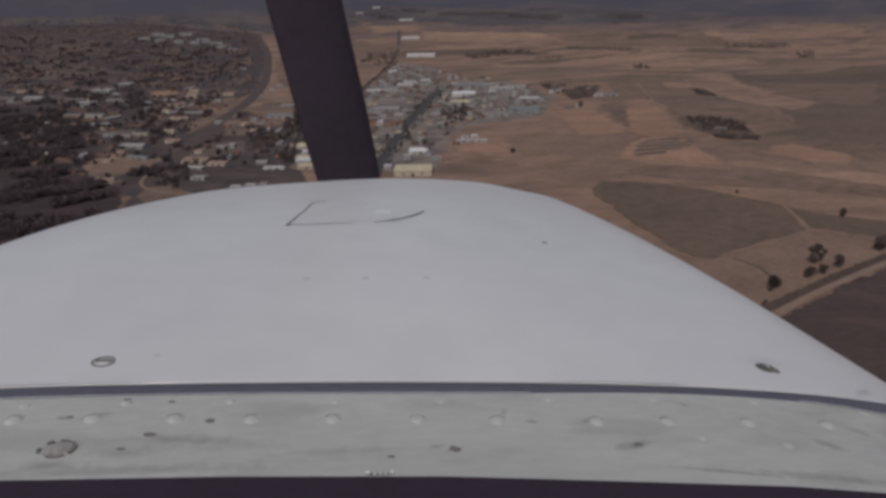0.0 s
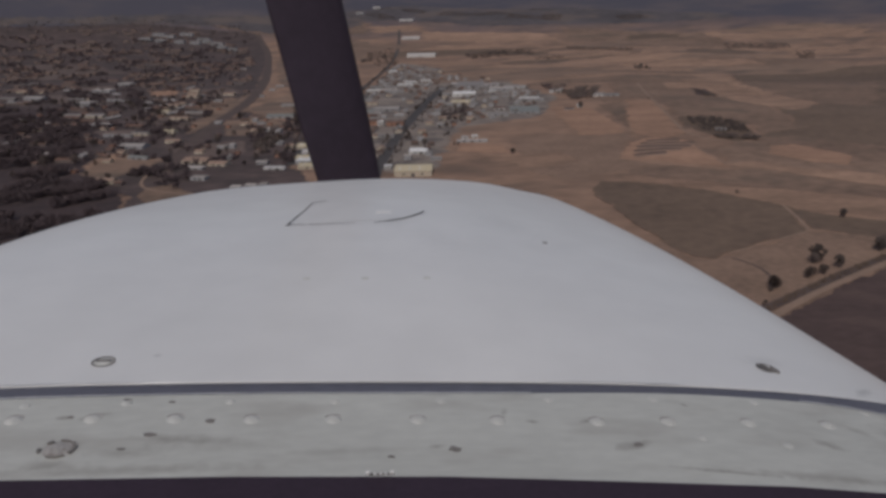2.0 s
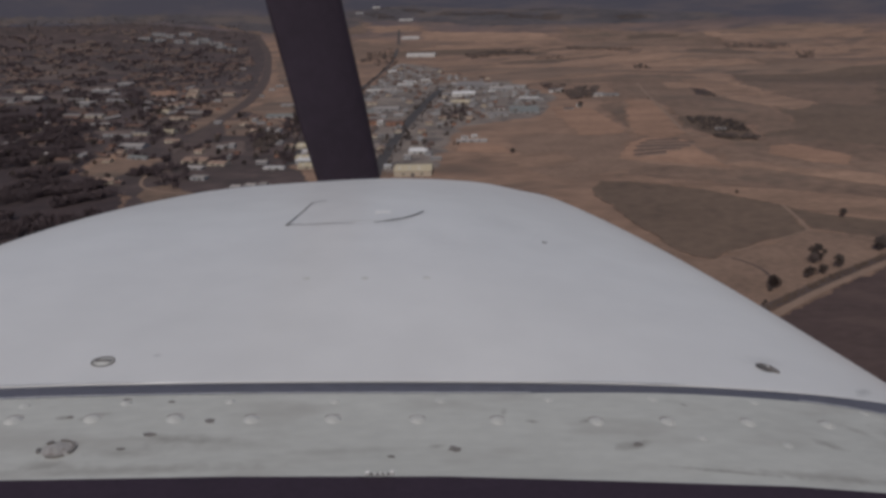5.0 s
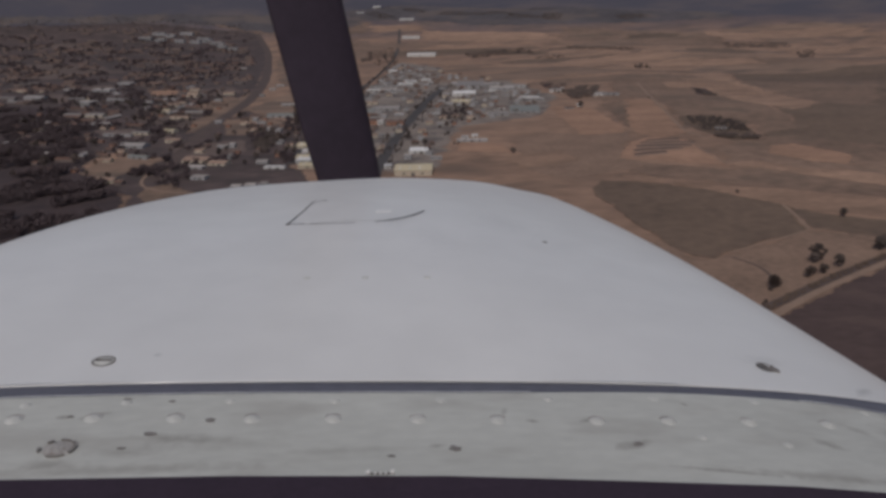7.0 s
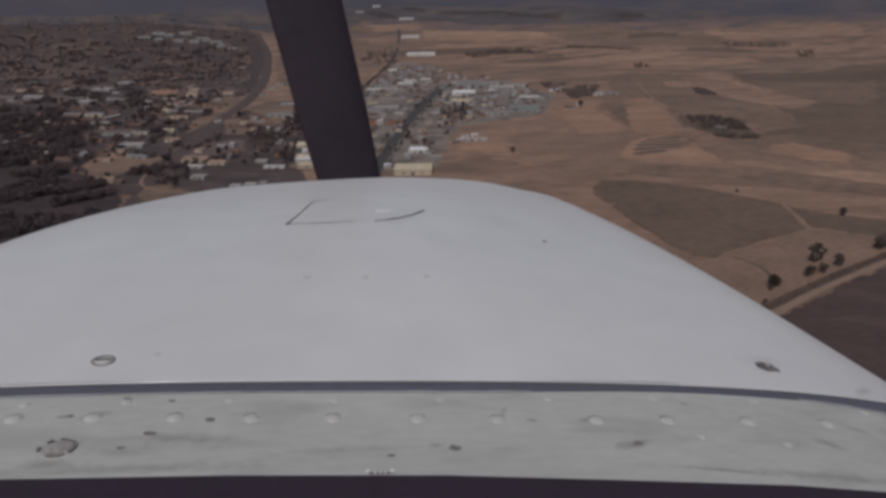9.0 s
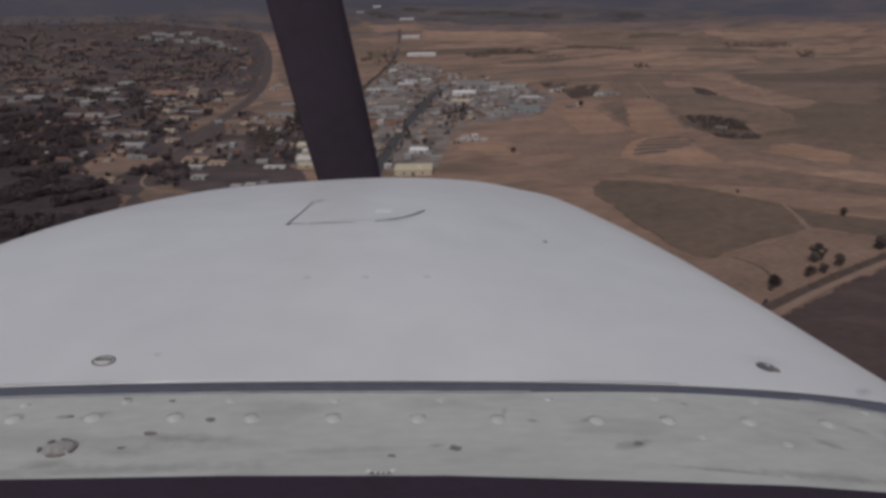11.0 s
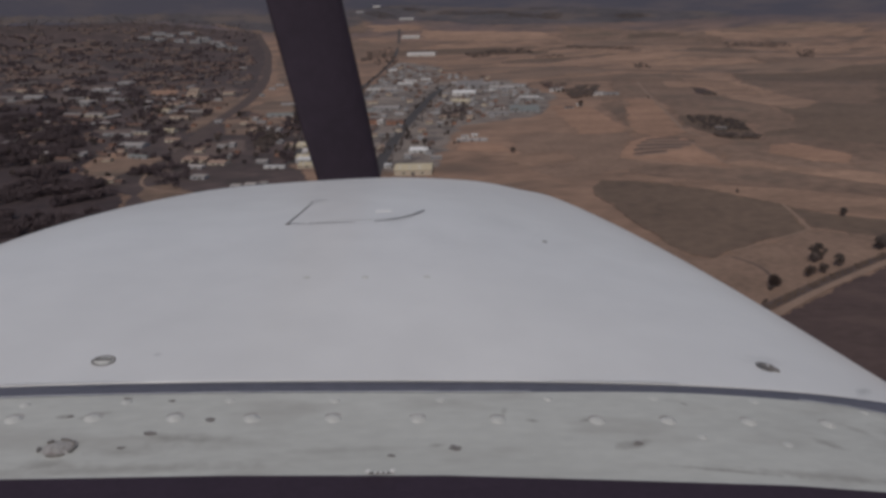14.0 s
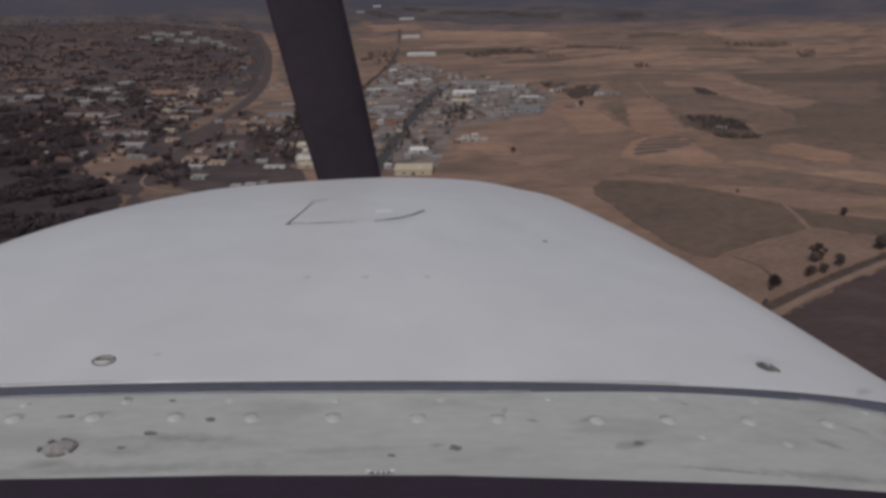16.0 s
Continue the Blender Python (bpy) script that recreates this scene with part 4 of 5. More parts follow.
strip("track", TRACK, "pale earth track bordering the mown field", [(223, 491), (259, 512), (313, 544), (335, 548)], 2.2, 6)
strip("track", DARKTRACK, "dark rutted track lined with weeds", [(192, 368), (229, 393), (280, 430), (340, 470), (436, 523)], 9, 5)
strip("track", TRACK, "pale dirt road beside the tree line", [(186, 347), (209, 367), (253, 402), (331, 454), (439, 513)], 6.5, 6)
strip("ditch", DARKTRACK, "narrow dark ditch through the mown field", [(220, 479), (230, 463), (233, 445), (231, 427)], 2.4, 6)
strip("track", TRACK, "pale dirt track curving past the orchard", [(476, 1733), (425, 1427), (386, 1158), (374, 1059), (393, 983), (435, 966)], 5, 6)
strip("track", TRACK, "pale dirt track climbing past the terraces", [(349, 984), (346, 875), (346, 818)], 2.5, 6)
strip("terrace", DARKTRACK, "dark terrace furrow across the stubble slope", [(250, 896), (274, 906), (298, 911)], 9.5, 6)
strip("terrace", TRACK, "pale terrace bank across the stubble slope", [(247, 883), (272, 894), (295, 899)], 8.0, 6)
strip("terrace", DARKTRACK, "dark terrace furrow across the stubble slope", [(257, 925), (292, 932), (326, 936)], 9.5, 6)
strip("terrace", TRACK, "pale terrace bank across the stubble slope", [(255, 913), (289, 920), (322, 922)], 8.0, 6)
strip("terrace", DARKTRACK, "dark terrace furrow across the stubble slope", [(268, 954), (307, 955), (345, 953)], 9.5, 6)
strip("terrace", TRACK, "pale terrace bank across the stubble slope", [(265, 940), (304, 943), (342, 941)], 8.0, 6)
strip("terrace", DARKTRACK, "dark terrace furrow across the stubble slope", [(280, 978), (319, 979), (357, 975)], 9.5, 6)
strip("terrace", TRACK, "pale terrace bank across the stubble slope", [(277, 964), (316, 965), (353, 961)], 8.0, 6)
strip("terrace", DARKTRACK, "dark terrace furrow across the stubble slope", [(294, 997), (320, 1002), (343, 999)], 9.5, 6)
strip("terrace", TRACK, "pale terrace bank across the stubble slope", [(291, 983), (316, 987), (339, 985)], 8.0, 6)
strip("track", TRACK, "pale curved drive among the houses", [(-378, 866), (-371, 818), (-354, 784), (-318, 759), (-287, 750)], 4, 6)
building(-180, 1001, 64.9, 30, 3.8, -6, CREAMWALL, YELLOWROOF, "long warehouse with a pale yellow sheet roof")
building(-186, 975, 28.3, 10, 3, -6, WHITEWALL, WHITEROOF, "low white store beside the yellow warehouse")
building(-184, 917, 32.4, 22, 3.5, -6, WHITEWALL, YELLOWROOF, "cream warehouse with a pale roof and dark doorway")
building(-153, 898, 22.0, 14, 3, -6, WHITEWALL, WHITEROOF, "small white workshop with a flat roof")
building(-41, 807, 45.0, 40, 6.5, -3, CREAMWALL, YELLOWROOF, "wide yellow-roofed warehouse standing beside the avenue")
building(-36, 944, 25.5, 26, 4.0, -4, WHITEWALL, WHITEROOF, "white flat-roofed warehouse standing beside the avenue")
building(-137, 1204, 66.9, 18, 7.2, -6, ORANGEWALL, TILEROOF, "long orange-walled building with a tiled roof")
building(-77, 1192, 28.5, 16, 5.4, -6, ORANGEWALL, TILEROOF, "orange-walled wing with a tiled roof")
building(-169, 1224, 10.1, 10, 9.2, -6, WHITEWALL, WHITEROOF, "white stair tower at the end of a long building")
building(-102, 1199, 9.9, 10, 8.1, -6, WHITEWALL, WHITEROOF, "white stair tower between two orange wings")
building(-192, 1255, 6.6, 8, 7.6, -6, WHITEWALL, WHITEROOF, "small white tower block")
building(-140, 1037, 11.0, 14, 4.7, -6, WHITEWALL, WHITEROOF, "small white house beside the warehouse")
building(-113, 939, 15.7, 12, 3, -6, GREYWALL, GREYROOF, "grey workshop with a sheet roof")
building(-153, 1509, 33.8, 16, 3.4, -6, GREYWALL, GREYROOF, "grey school block with a flat roof")
building(-98, 1371, 46.0, 26, 4.1, -6, GREYWALL, GREYROOF, "grey-roofed hall in the school grounds")
building(-144, 1349, 40.4, 20, 3, -6, GREYWALL, BLUEROOF, "blue-grey roofed hall with low walls")
building(-142, 1685, 30.1, 12, 5.0, -6, WHITEWALL, WHITEROOF, "white flat-roofed workshop with a dark side")
building(-124, 1764, 65.5, 14, 3, -6, GREYWALL, GREYROOF, "long low grey shed")
building(-118, 2132, 23.7, 26, 6.3, -6, WHITEWALL, WHITEROOF, "bright white industrial hall")
building(-63, 1859, 33.1, 14, 4.1, -6, WHITEWALL, WHITEROOF, "white shed behind a hedge")
building(-23, 1880, 23.7, 14, 4.2, -6, WHITEWALL, WHITEROOF, "small white shed by the road")
building(-166, 954, 45.5, 9, 4, -4, CREAMWALL, TANROOF, "low cream store with a tan roof beside a long warehouse")
building(-183, 898, 28.1, 20, 4.5, -4, GREYWALL, WHITEROOF, "pale flat-roofed store with a dark doorway")
building(-171, 865, 35.3, 22, 3.6, -4, CREAMWALL, YELLOWROOF, "cream workshop with a pale yellow roof")
building(-132, 870, 50.0, 40, 4, -4, GREYWALL, GREYROOF, "wide grey-roofed workshop beside the avenue")
building(-131, 833, 41.1, 16, 3.2, -5, WHITEWALL, WHITEROOF, "long low bright white shed")
building(-220, 869, 27.5, 8, 3, -8, WHITEWALL, WHITEROOF, "narrow white shed beside dark trees")
building(-246, 767, 12, 9, 3, -8, GREYWALL, PALEROOF, "small pale shed at the edge of the yards")
building(-230, 772, 13, 9, 3, -8, GREYWALL, PALEROOF, "small pale shed at the edge of the yards")
building(-216, 777, 9, 9, 3, -8, GREYWALL, PALEROOF, "small pale shed at the edge of the yards")
building(-133, 1022, 27.8, 12, 4, -4, WHITEWALL, GREYROOF, "small pale workshop between warehouses")
building(-120, 954, 16.7, 12, 3.5, -4, GREYWALL, BLUEROOF, "small blue-grey roofed store")
building(-74, 853, 8.6, 10, 4, -6, WHITEWALL, WHITEROOF, "small white kiosk beside the avenue")
building(-124, 1082, 48.8, 12, 3.6, -4, CREAMWALL, TANROOF, "long tan-roofed row of stores")
building(-87, 1081, 26.5, 12, 3.4, -4, GREYWALL, GREYROOF, "low grey shed with a dark front")
building(-144, 1468, 44.4, 12, 4, -4, CREAMWALL, TANROOF, "pale pink row of school rooms")
building(-186, 1171, 36.3, 14, 4, -4, CREAMWALL, TANROOF, "tan house beside an orange-walled block")
building(-125, 1685, 71.6, 20, 4, -4, GREYWALL, PALEROOF, "pale long roof with a dark wall")
building(-74, 1800, 38.0, 18, 4, -4, WHITEWALL, WHITEROOF, "pale white shed along the road")
building(43, 1022, 45.4, 9, 3.4, -4, GREYWALL, PALEROOF, "row of low pale farm sheds")
building(358, 1493, 32.8, 12, 4, -4, GREYWALL, GREYROOF, "grey farm shed behind the grove")
building(186, 1459, 56.1, 14, 4, -4, GREYWALL, PALEROOF, "pale row of factory units")
building(105, 1269, 36.9, 20, 4, -4, GREYWALL, GREYROOF, "grey workshop at the edge of the quarter")
building(148, 1654, 57.5, 24, 5, -4, GREYWALL, PALEROOF, "pale industrial hall with a flat roof")
building(71, 1765, 63.6, 24, 5, -4, GREYWALL, PALEROOF, "pale industrial hall with a flat roof")
building(-416, 1083, 24.2, 14, 4.5, -12, CREAMWALL, TANROOF, "bright cream house in the lower town")
building(-528, 1156, 50.4, 9, 3.6, -14, GREYWALL, GREYROOF, "long pale row of homes")
building(-495, 1167, 29.2, 9, 4, -14, CREAMWALL, GREYROOF, "pale house in a dense row")
building(-660, 1388, 38.5, 16, 4.5, -14, CREAMWALL, GREYROOF, "pale broad house above the gully")
building(-706, 1637, 60.9, 12, 4, -14, GREYWALL, GREYROOF, "long pale row of homes")
building(-481, 1334, 38.1, 12, 4, -14, CREAMWALL, TANROOF, "tan-roofed house in a row")
building(-427, 961, 34.0, 10, 3.6, -24, GREYWALL, BLUEROOF, "long shed with a blue-grey roof")
building(-303, 818, 18.8, 12, 4, -12, GREYWALL, PALEROOF, "pale flat-roofed house in the lower town")
building(-292, 1318, 50.3, 22, 4.0, -6, GREYWALL, BLUEROOF, "long barn with a blue-pale roof")
building(-295, 1474, 44.7, 14, 3, -6, GREYWALL, GREYROOF, "low grey barn beside dark trees")
building(57, 1561, 48.7, 38, 7.0, -6, WHITEWALL, WHITEROOF, "large white warehouse with a flat roof")
building(45, 1443, 36.5, 22, 4.3, -6, CREAMWALL, YELLOWROOF, "cream warehouse with a pale roof")
building(79, 1737, 61.9, 90, 3.9, -6, GREYWALL, GREYROOF, "wide grey-roofed factory hall")
building(131, 1745, 38.9, 26, 3.9, -6, GREYWALL, GREYROOF, "grey factory hall with a sheet roof")
building(182, 1686, 50.3, 26, 3.8, -6, WHITEWALL, GREYROOF, "pale factory hall with a grey roof")
building(155, 1297, 53.5, 75, 3, -6, GREYWALL, BLUEROOF, "huge blue-grey roofed hall at the edge of the fields")
building(188, 1487, 41.2, 14, 3.3, -6, WHITEWALL, WHITEROOF, "row of white factory units")
building(114, 1346, 20.1, 14, 4.0, -6, WHITEWALL, TILEROOF, "small white house with a tiled roof")
building(97, 1270, 28.5, 16, 3, -6, CREAMWALL, GREYROOF, "cream house with a grey roof")
building(123, 1623, 14.5, 12, 3.6, -6, WHITEWALL, WHITEROOF, "white workshop in the industrial quarter")
building(34, 1051, 11.0, 10, 3.2, -6, WHITEWALL, GREYROOF, "small white farmhouse in the fields")
building(49, 1061, 9.6, 9, 3, -6, WHITEWALL, WHITEROOF, "small white outbuilding in the fields")
building(260, 1579, 30.3, 12, 6, -4, WHITEWALL, GREYROOF, "white farmhouse with a grey roof under dark trees")
building(329, 1489, 21.7, 10, 4, -4, WHITEWALL, PALEROOF, "pale barn beside the farm grove")
building(242, 1327, 17.3, 8, 3, -4, GREYWALL, TILEROOF, "small farm shed in the stubble")
building(-38, 2656, 98.1, 40, 9.8, -6, WHITEWALL, WHITEROOF, "long white warehouse standing alone")
building(-83, 3197, 70.7, 40, 9.4, -6, WHITEWALL, WHITEROOF, "distant long white warehouse")
building(270, 1606, 18.1, 14, 7.2, -6, WHITEWALL, TILEROOF, "white farmhouse with a tiled roof")
building(266, 1351, 10.2, 9, 5.1, -6, WHITEWALL, WHITEROOF, "small white cottage beside a dark tree")
building(340, 1513, 20.7, 12, 3.5, -6, WHITEWALL, GREYROOF, "pale farm shed behind trees")
building(427, 1061, 15.4, 10, 3.4, -6, WHITEWALL, GREYROOF, "white farmhouse at the orchard")
building(-542, 3705, 88.3, 40, 8.3, -6, GREYWALL, PALEROOF, "distant pale factory block")
building(-459, 3709, 77.1, 40, 8.3, -6, GREYWALL, PALEROOF, "distant pale factory block")
building(-109, 3705, 65.5, 40, 8.2, -6, WHITEWALL, WHITEROOF, "distant white hall below the hills")
building(-266, 4031, 35.7, 30, 8.9, -6, WHITEWALL, WHITEROOF, "distant white hall below the hills")
building(-339, 3862, 34.3, 30, 8.6, -6, GREYWALL, PALEROOF, "distant pale hall below the hills")
building(-764, 1587, 39.2, 24, 6.5, -20, GREYWALL, PALEROOF, "pale flat-roofed apartment block in the town")
building(-604, 1279, 37.9, 14, 4.2, -20, GREYWALL, PALEROOF, "long pale row of terraced houses")
building(-465, 1044, 38.4, 22, 4.3, -12, GREYWALL, GREYROOF, "pale villa with a grey roof among dark trees")
building(-451, 1176, 20.7, 14, 4.7, -20, CREAMWALL, YELLOWROOF, "cream house with a pale roof")
building(-337, 921, 35.4, 26, 3.7, -15, CREAMWALL, TANROOF, "large house with a sunlit tan roof")
building(-302, 901, 25.0, 18, 3, -15, CREAMWALL, TANROOF, "house with a sunlit tan roof")
building(-327, 882, 25.5, 12, 3, -15, GREYWALL, PALEROOF, "pale flat-roofed house near the plain")
building(-543, 1501, 26.1, 16, 5.9, -15, CREAMWALL, TANROOF, "tan-roofed house on a bare plot")
building(-544, 1430, 34.1, 12, 4.5, -15, CREAMWALL, YELLOWROOF, "cream house in a dense row")
building(-922, 1693, 52.8, 22, 7.1, -20, GREYWALL, GREYROOF, "pale house at the edge of town")
building(-822, 1982, 39.7, 24, 6.3, -20, GREYWALL, PALEROOF, "pale apartment block in the town")
building(-824, 1835, 52.1, 24, 6.0, -20, GREYWALL, PALEROOF, "pale apartment block in the town")
building(-392, 1266, 11.8, 10, 4.9, -6, GREYWALL, PALEROOF, "small pale house by the railway")
building(-312, 1206, 23.2, 14, 3.7, -6, CREAMWALL, TILEROOF, "cream house with a tiled roof")
building(-279, 1068, 9.9, 10, 4.1, -6, WHITEWALL, WHITEROOF, "small bright white house under dark trees")
building(-391, 1769, 13.4, 10, 4.0, -6, GREYWALL, PALEROOF, "small pale house beside the railway")
building(-386, 1847, 19.6, 10, 4.2, -6, GREYWALL, PALEROOF, "small pale house beside the railway")
building(-390, 1641, 10.0, 10, 5.0, -6, GREYWALL, PALEROOF, "small pale house beside the railway")
building(-393, 2039, 21.5, 10, 4.6, -6, GREYWALL, PALEROOF, "pale house at the edge of the dry field")
building(-589, 2347, 21.5, 10, 7.2, -6, GREYWALL, PALEROOF, "pale houses in a dense row")
building(-541, 2952, 31.0, 10, 6.6, -6, GREYWALL, PALEROOF, "pale farm shed in the dry fields")
building(-263, 1692, 8.9, 10, 3.8, -6, WHITEWALL, WHITEROOF, "lone white hut in the dry field")
apartment_block(-1106, 3171, 42.1, 16, 12.4, -15, GREYWALL, PALEROOF, "pale apartment block on the far side of town")
apartment_block(-1096, 3265, 43.2, 16, 12.7, -15, GREYWALL, PALEROOF, "pale apartment block on the far side of town")
apartment_block(-1023, 3153, 41.5, 16, 12.2, -15, GREYWALL, PALEROOF, "pale apartment block on the far side of town")
apartment_block(-955, 3134, 41.1, 16, 12.1, -15, GREYWALL, PALEROOF, "pale apartment block on the far side of town")
apartment_block(-913, 3161, 41.2, 16, 12.1, -15, GREYWALL, PALEROOF, "pale apartment block on the far side of town")
apartment_block(-819, 3010, 39.1, 16, 11.5, -15, GREYWALL, PALEROOF, "pale apartment block on the far side of town")
apartment_block(-762, 2947, 38.2, 16, 11.2, -15, GREYWALL, PALEROOF, "pale apartment block on the far side of town")
apartment_block(-1148, 3288, 56.5, 18, 10.3, -15, GREYWALL, GREYROOF, "pale apartment block in the upper town")
apartment_block(-1039, 3310, 56.2, 18, 10.2, -15, GREYWALL, GREYROOF, "pale apartment block in the upper town")
apartment_block(-942, 3208, 54.2, 18, 9.9, -15, GREYWALL, GREYROOF, "pale apartment block in the upper town")
apartment_block(-856, 3090, 52.0, 18, 9.5, -15, GREYWALL, GREYROOF, "pale apartment block in the upper town")
apartment_block(-1174, 3192, 55.1, 18, 10.0, -15, GREYWALL, GREYROOF, "pale apartment block in the upper town")


# ---- trees ----
def leaf_cloud(rng, centre, radius, count, size, verts, faces):
    """Small leaves round a centre, thinner towards the outside."""
    for _ in range(count):
        d = Vector((rng.gauss(0, 1), rng.gauss(0, 1), rng.gauss(0, 1))).normalized() * radius * rng.random() ** 0.4
        c = Vector(centre) + Vector((d.x, d.y, d.z * 0.8))
        a = Vector((rng.gauss(0, 1), rng.gauss(0, 1), rng.gauss(0, 1))).normalized()
        b = a.orthogonal().normalized()
        s = size * rng.uniform(0.6, 1.4)
        n = len(verts)
        verts += [c + a * s, c + b * s * 0.7, c - a * s, c - b * s * 0.7]
        faces.append((n, n + 1, n + 2, n + 3))


def limb(verts, faces, a, b, ra, rb):
    d = (b - a).normalized()
    u = d.orthogonal().normalized()
    v = d.cross(u)
    n = len(verts)
    for p, r in ((a, ra), (b, rb)):
        verts += [p + (u * math.cos(math.tau * i / 6) + v * math.sin(math.tau * i / 6)) * r for i in range(6)]
    faces += [(n + i, n + (i + 1) % 6, n + 6 + (i + 1) % 6, n + 6 + i) for i in range(6)]


def tree(seed, height, slim, leaves):
    """A tapered trunk with limbs and a crown of many leaves in uneven clumps."""
    rng = random.Random(seed)
    ob = new("tree")
    tagged(ob, "dusty dark green tree with an uneven crown", "tree", "trees of the plain")
    tv, tf, cv, cf = [], [], [], []
    fork = Vector((rng.uniform(-0.2, 0.2), rng.uniform(-0.2, 0.2), height * 0.35))
    limb(tv, tf, Vector((0, 0, -0.5)), fork, height * 0.035, height * 0.022)
    limb(tv, tf, fork, Vector((fork.x * 1.5, fork.y, height * 0.8)), height * 0.022, height * 0.008)
    clumps = 26
    for i in range(clumps):
        a, f = i * 2.4 + rng.uniform(-0.4, 0.4), (i + 0.5) / clumps
        spread = height * slim * math.sin(math.pi * (0.2 + 0.7 * f)) * rng.uniform(0.3, 1.35)
        c = Vector((math.cos(a) * spread, math.sin(a) * spread, height * (0.3 + 0.62 * f)))
        if i % 3 == 0:
            limb(tv, tf, fork + Vector((0, 0, height * 0.3 * f)), c, height * 0.013, height * 0.005)
        leaf_cloud(rng, c, height * slim * rng.uniform(0.22, 0.5), leaves // clumps, height * 0.04, cv, cf)
    part("trunk", mesh("trunk", tv, tf, BARK), ob)
    part("crown", mesh("crown", cv, cf, LEAF), ob)
    return ob


def grow(kind, x, y, size, turn):
    """A copy of a tree of its own size."""
    ob = copy_thing(kind, pose(x, y, ground_z(x, y), 0, 0, turn))
    ob.scale = (size, size, size * (0.85 + 0.3 * ((turn % 7) / 7)))
    return ob


# the trees along the track, the nearest of all
KINDS = [tree(3, 11.0, 0.3, 1500), tree(8, 14.5, 0.3, 1700), tree(15, 8.5, 0.34, 1200), tree(21, 8.0, 0.4, 1200)]
for ob, (x, y) in zip(KINDS, ((223, 410), (282, 466), (261, 433), (273, 437))):
    ob.matrix_basis = pose(x, y, ground_z(x, y), 0, 0, x)
TR = random.Random(5)
for x, y, s in ((204, 381, 0.35), (207, 384, 0.3), (227, 412, 0.55), (225, 417, 0.5), (219, 405, 0.45), (265, 436, 0.7), (292, 451, 0.7), (258, 430, 0.5),
                (278, 462, 0.7), (287, 469, 0.6), (366, 585, 0.9), (369, 590, 0.6), (350, 491, 1.3), (357, 494, 1.1), (344, 487, 0.8), (302, 679, 0.3),
                (420, 1437, 0.6), (264, 1333, 0.9), (93, 929, 0.6), (-27, 1004, 0.7),
                (-28, 1103, 0.6), (-2, 1153, 0.7), (9, 1158, 0.7), (19, 1153, 0.6), (9, 1079, 0.7), (16, 1002, 0.6), (4, 1082, 0.6),
                (582, 2087, 0.8), (596, 2090, 0.7), (570, 2110, 0.7), (268, 1549, 0.9), (258, 1552, 0.9), (22, 1006, 0.5)):
    grow(KINDS[TR.randrange(4)], x, y, s, TR.uniform(0, 360))


def tree_row(points, gap, side, size):
    """Trees along both or one side of a road."""
    for q in bend(points, gap):
        for o in side:
            if TR.random() < 0.8:
                grow(KINDS[TR.randrange(4)], q.x + o + TR.uniform(-4, 4), q.y + TR.uniform(-9, 9), size * TR.uniform(0.7, 1.2), TR.uniform(0, 360))


tree_row([(-84, 860), (-75, 996), (-60, 1151), (-39, 1337), (-11, 1537), (23, 1752)], 19, (-13, 13), 0.55)
tree_row([(-225, 960), (-200, 1150), (-165, 1500), (-150, 1900), (-125, 2500)], 26, (-9, 9), 0.6)
tree_row([(-250, 1230), (-225, 1330)], 9, (0, 8), 0.8)
tree_row([(-275, 1030), (-255, 1110)], 8, (0, 7, 14), 0.8)


def woods(name, label, corners, count, size, seed, leaf=LEAF, patch=0.0, fine=1):
    """A stand of trees that nobody could count, as one mesh of leaf clumps on stems; in groups about patch metres wide, if given; fine multiplies the leaves and makes them smaller."""
    rng = random.Random(seed)
    xs, ys = [c[0] for c in corners], [c[1] for c in corners]
    verts, faces = [], []
    while count > 0:
        x, y = rng.uniform(min(xs), max(xs)), rng.uniform(min(ys), max(ys))
        inside = False
        for (x0, y0), (x1, y1) in zip(corners, corners[1:] + corners[:1]):
            if (y0 > y) != (y1 > y) and x < (x1 - x0) * (y - y0) / (y1 - y0) + x0:
                inside = not inside
        if not inside or patch and noise.noise((x / patch, y / patch, seed)) < 0.12 + 0.1 * rng.random():
            continue
        count -= 1
        s = size * rng.uniform(0.6, 1.3)
        z = ground_z(x, y)
        limb(verts, faces, Vector((x, y, z - 0.5)), Vector((x, y, z + s * 0.6)), s * 0.05, s * 0.02)
        for _ in range(4):
            leaf_cloud(rng, (x + rng.gauss(0, 0.22) * s, y + rng.gauss(0, 0.22) * s, z + s * rng.uniform(0.35, 0.8)), s * 0.34, 14 * fine, s * 0.14 / fine ** 0.5, verts, faces)
    ob = new(name, mesh(name, verts, faces, leaf))
    return tagged(ob, label, "trees", kind="stuff")


woods("orchard", "dark orchard beside a white farmhouse", [(416, 1194), (464, 1176), (482, 1097), (465, 1046), (409, 1055), (402, 1112)], 210, 4.5, 1)
woods("hedge", "dark hedge of trees along a field edge", [(396, 1030), (458, 1000), (455, 978), (400, 1002)], 70, 5.5, 2)
woods("woodland", "dark wood on the far plain", [(1056, 2761), (1254, 2676), (1228, 2561), (1017, 2609)], 300, 5, 3)
woods("woodland", "dark clump of trees on a far field", [(1212, 2507), (1268, 2493), (1144, 2245), (1091, 2219)], 60, 6, 4)
woods("woodland", "dark shelter belt on the plain", [(112, 2689), (206, 2768), (340, 2814), (364, 2694), (230, 2602), (133, 2539)], 260, 5.5, 5)
woods("woodland", "dark shelter belt beside a field", [(346, 2566), (450, 2579), (443, 2517), (344, 2487)], 60, 4.5, 6)
woods("hedge", "long dark hedge on the far plain", [(506, 2841), (706, 2635), (682, 2548), (490, 2752)], 150, 4.5, 7)
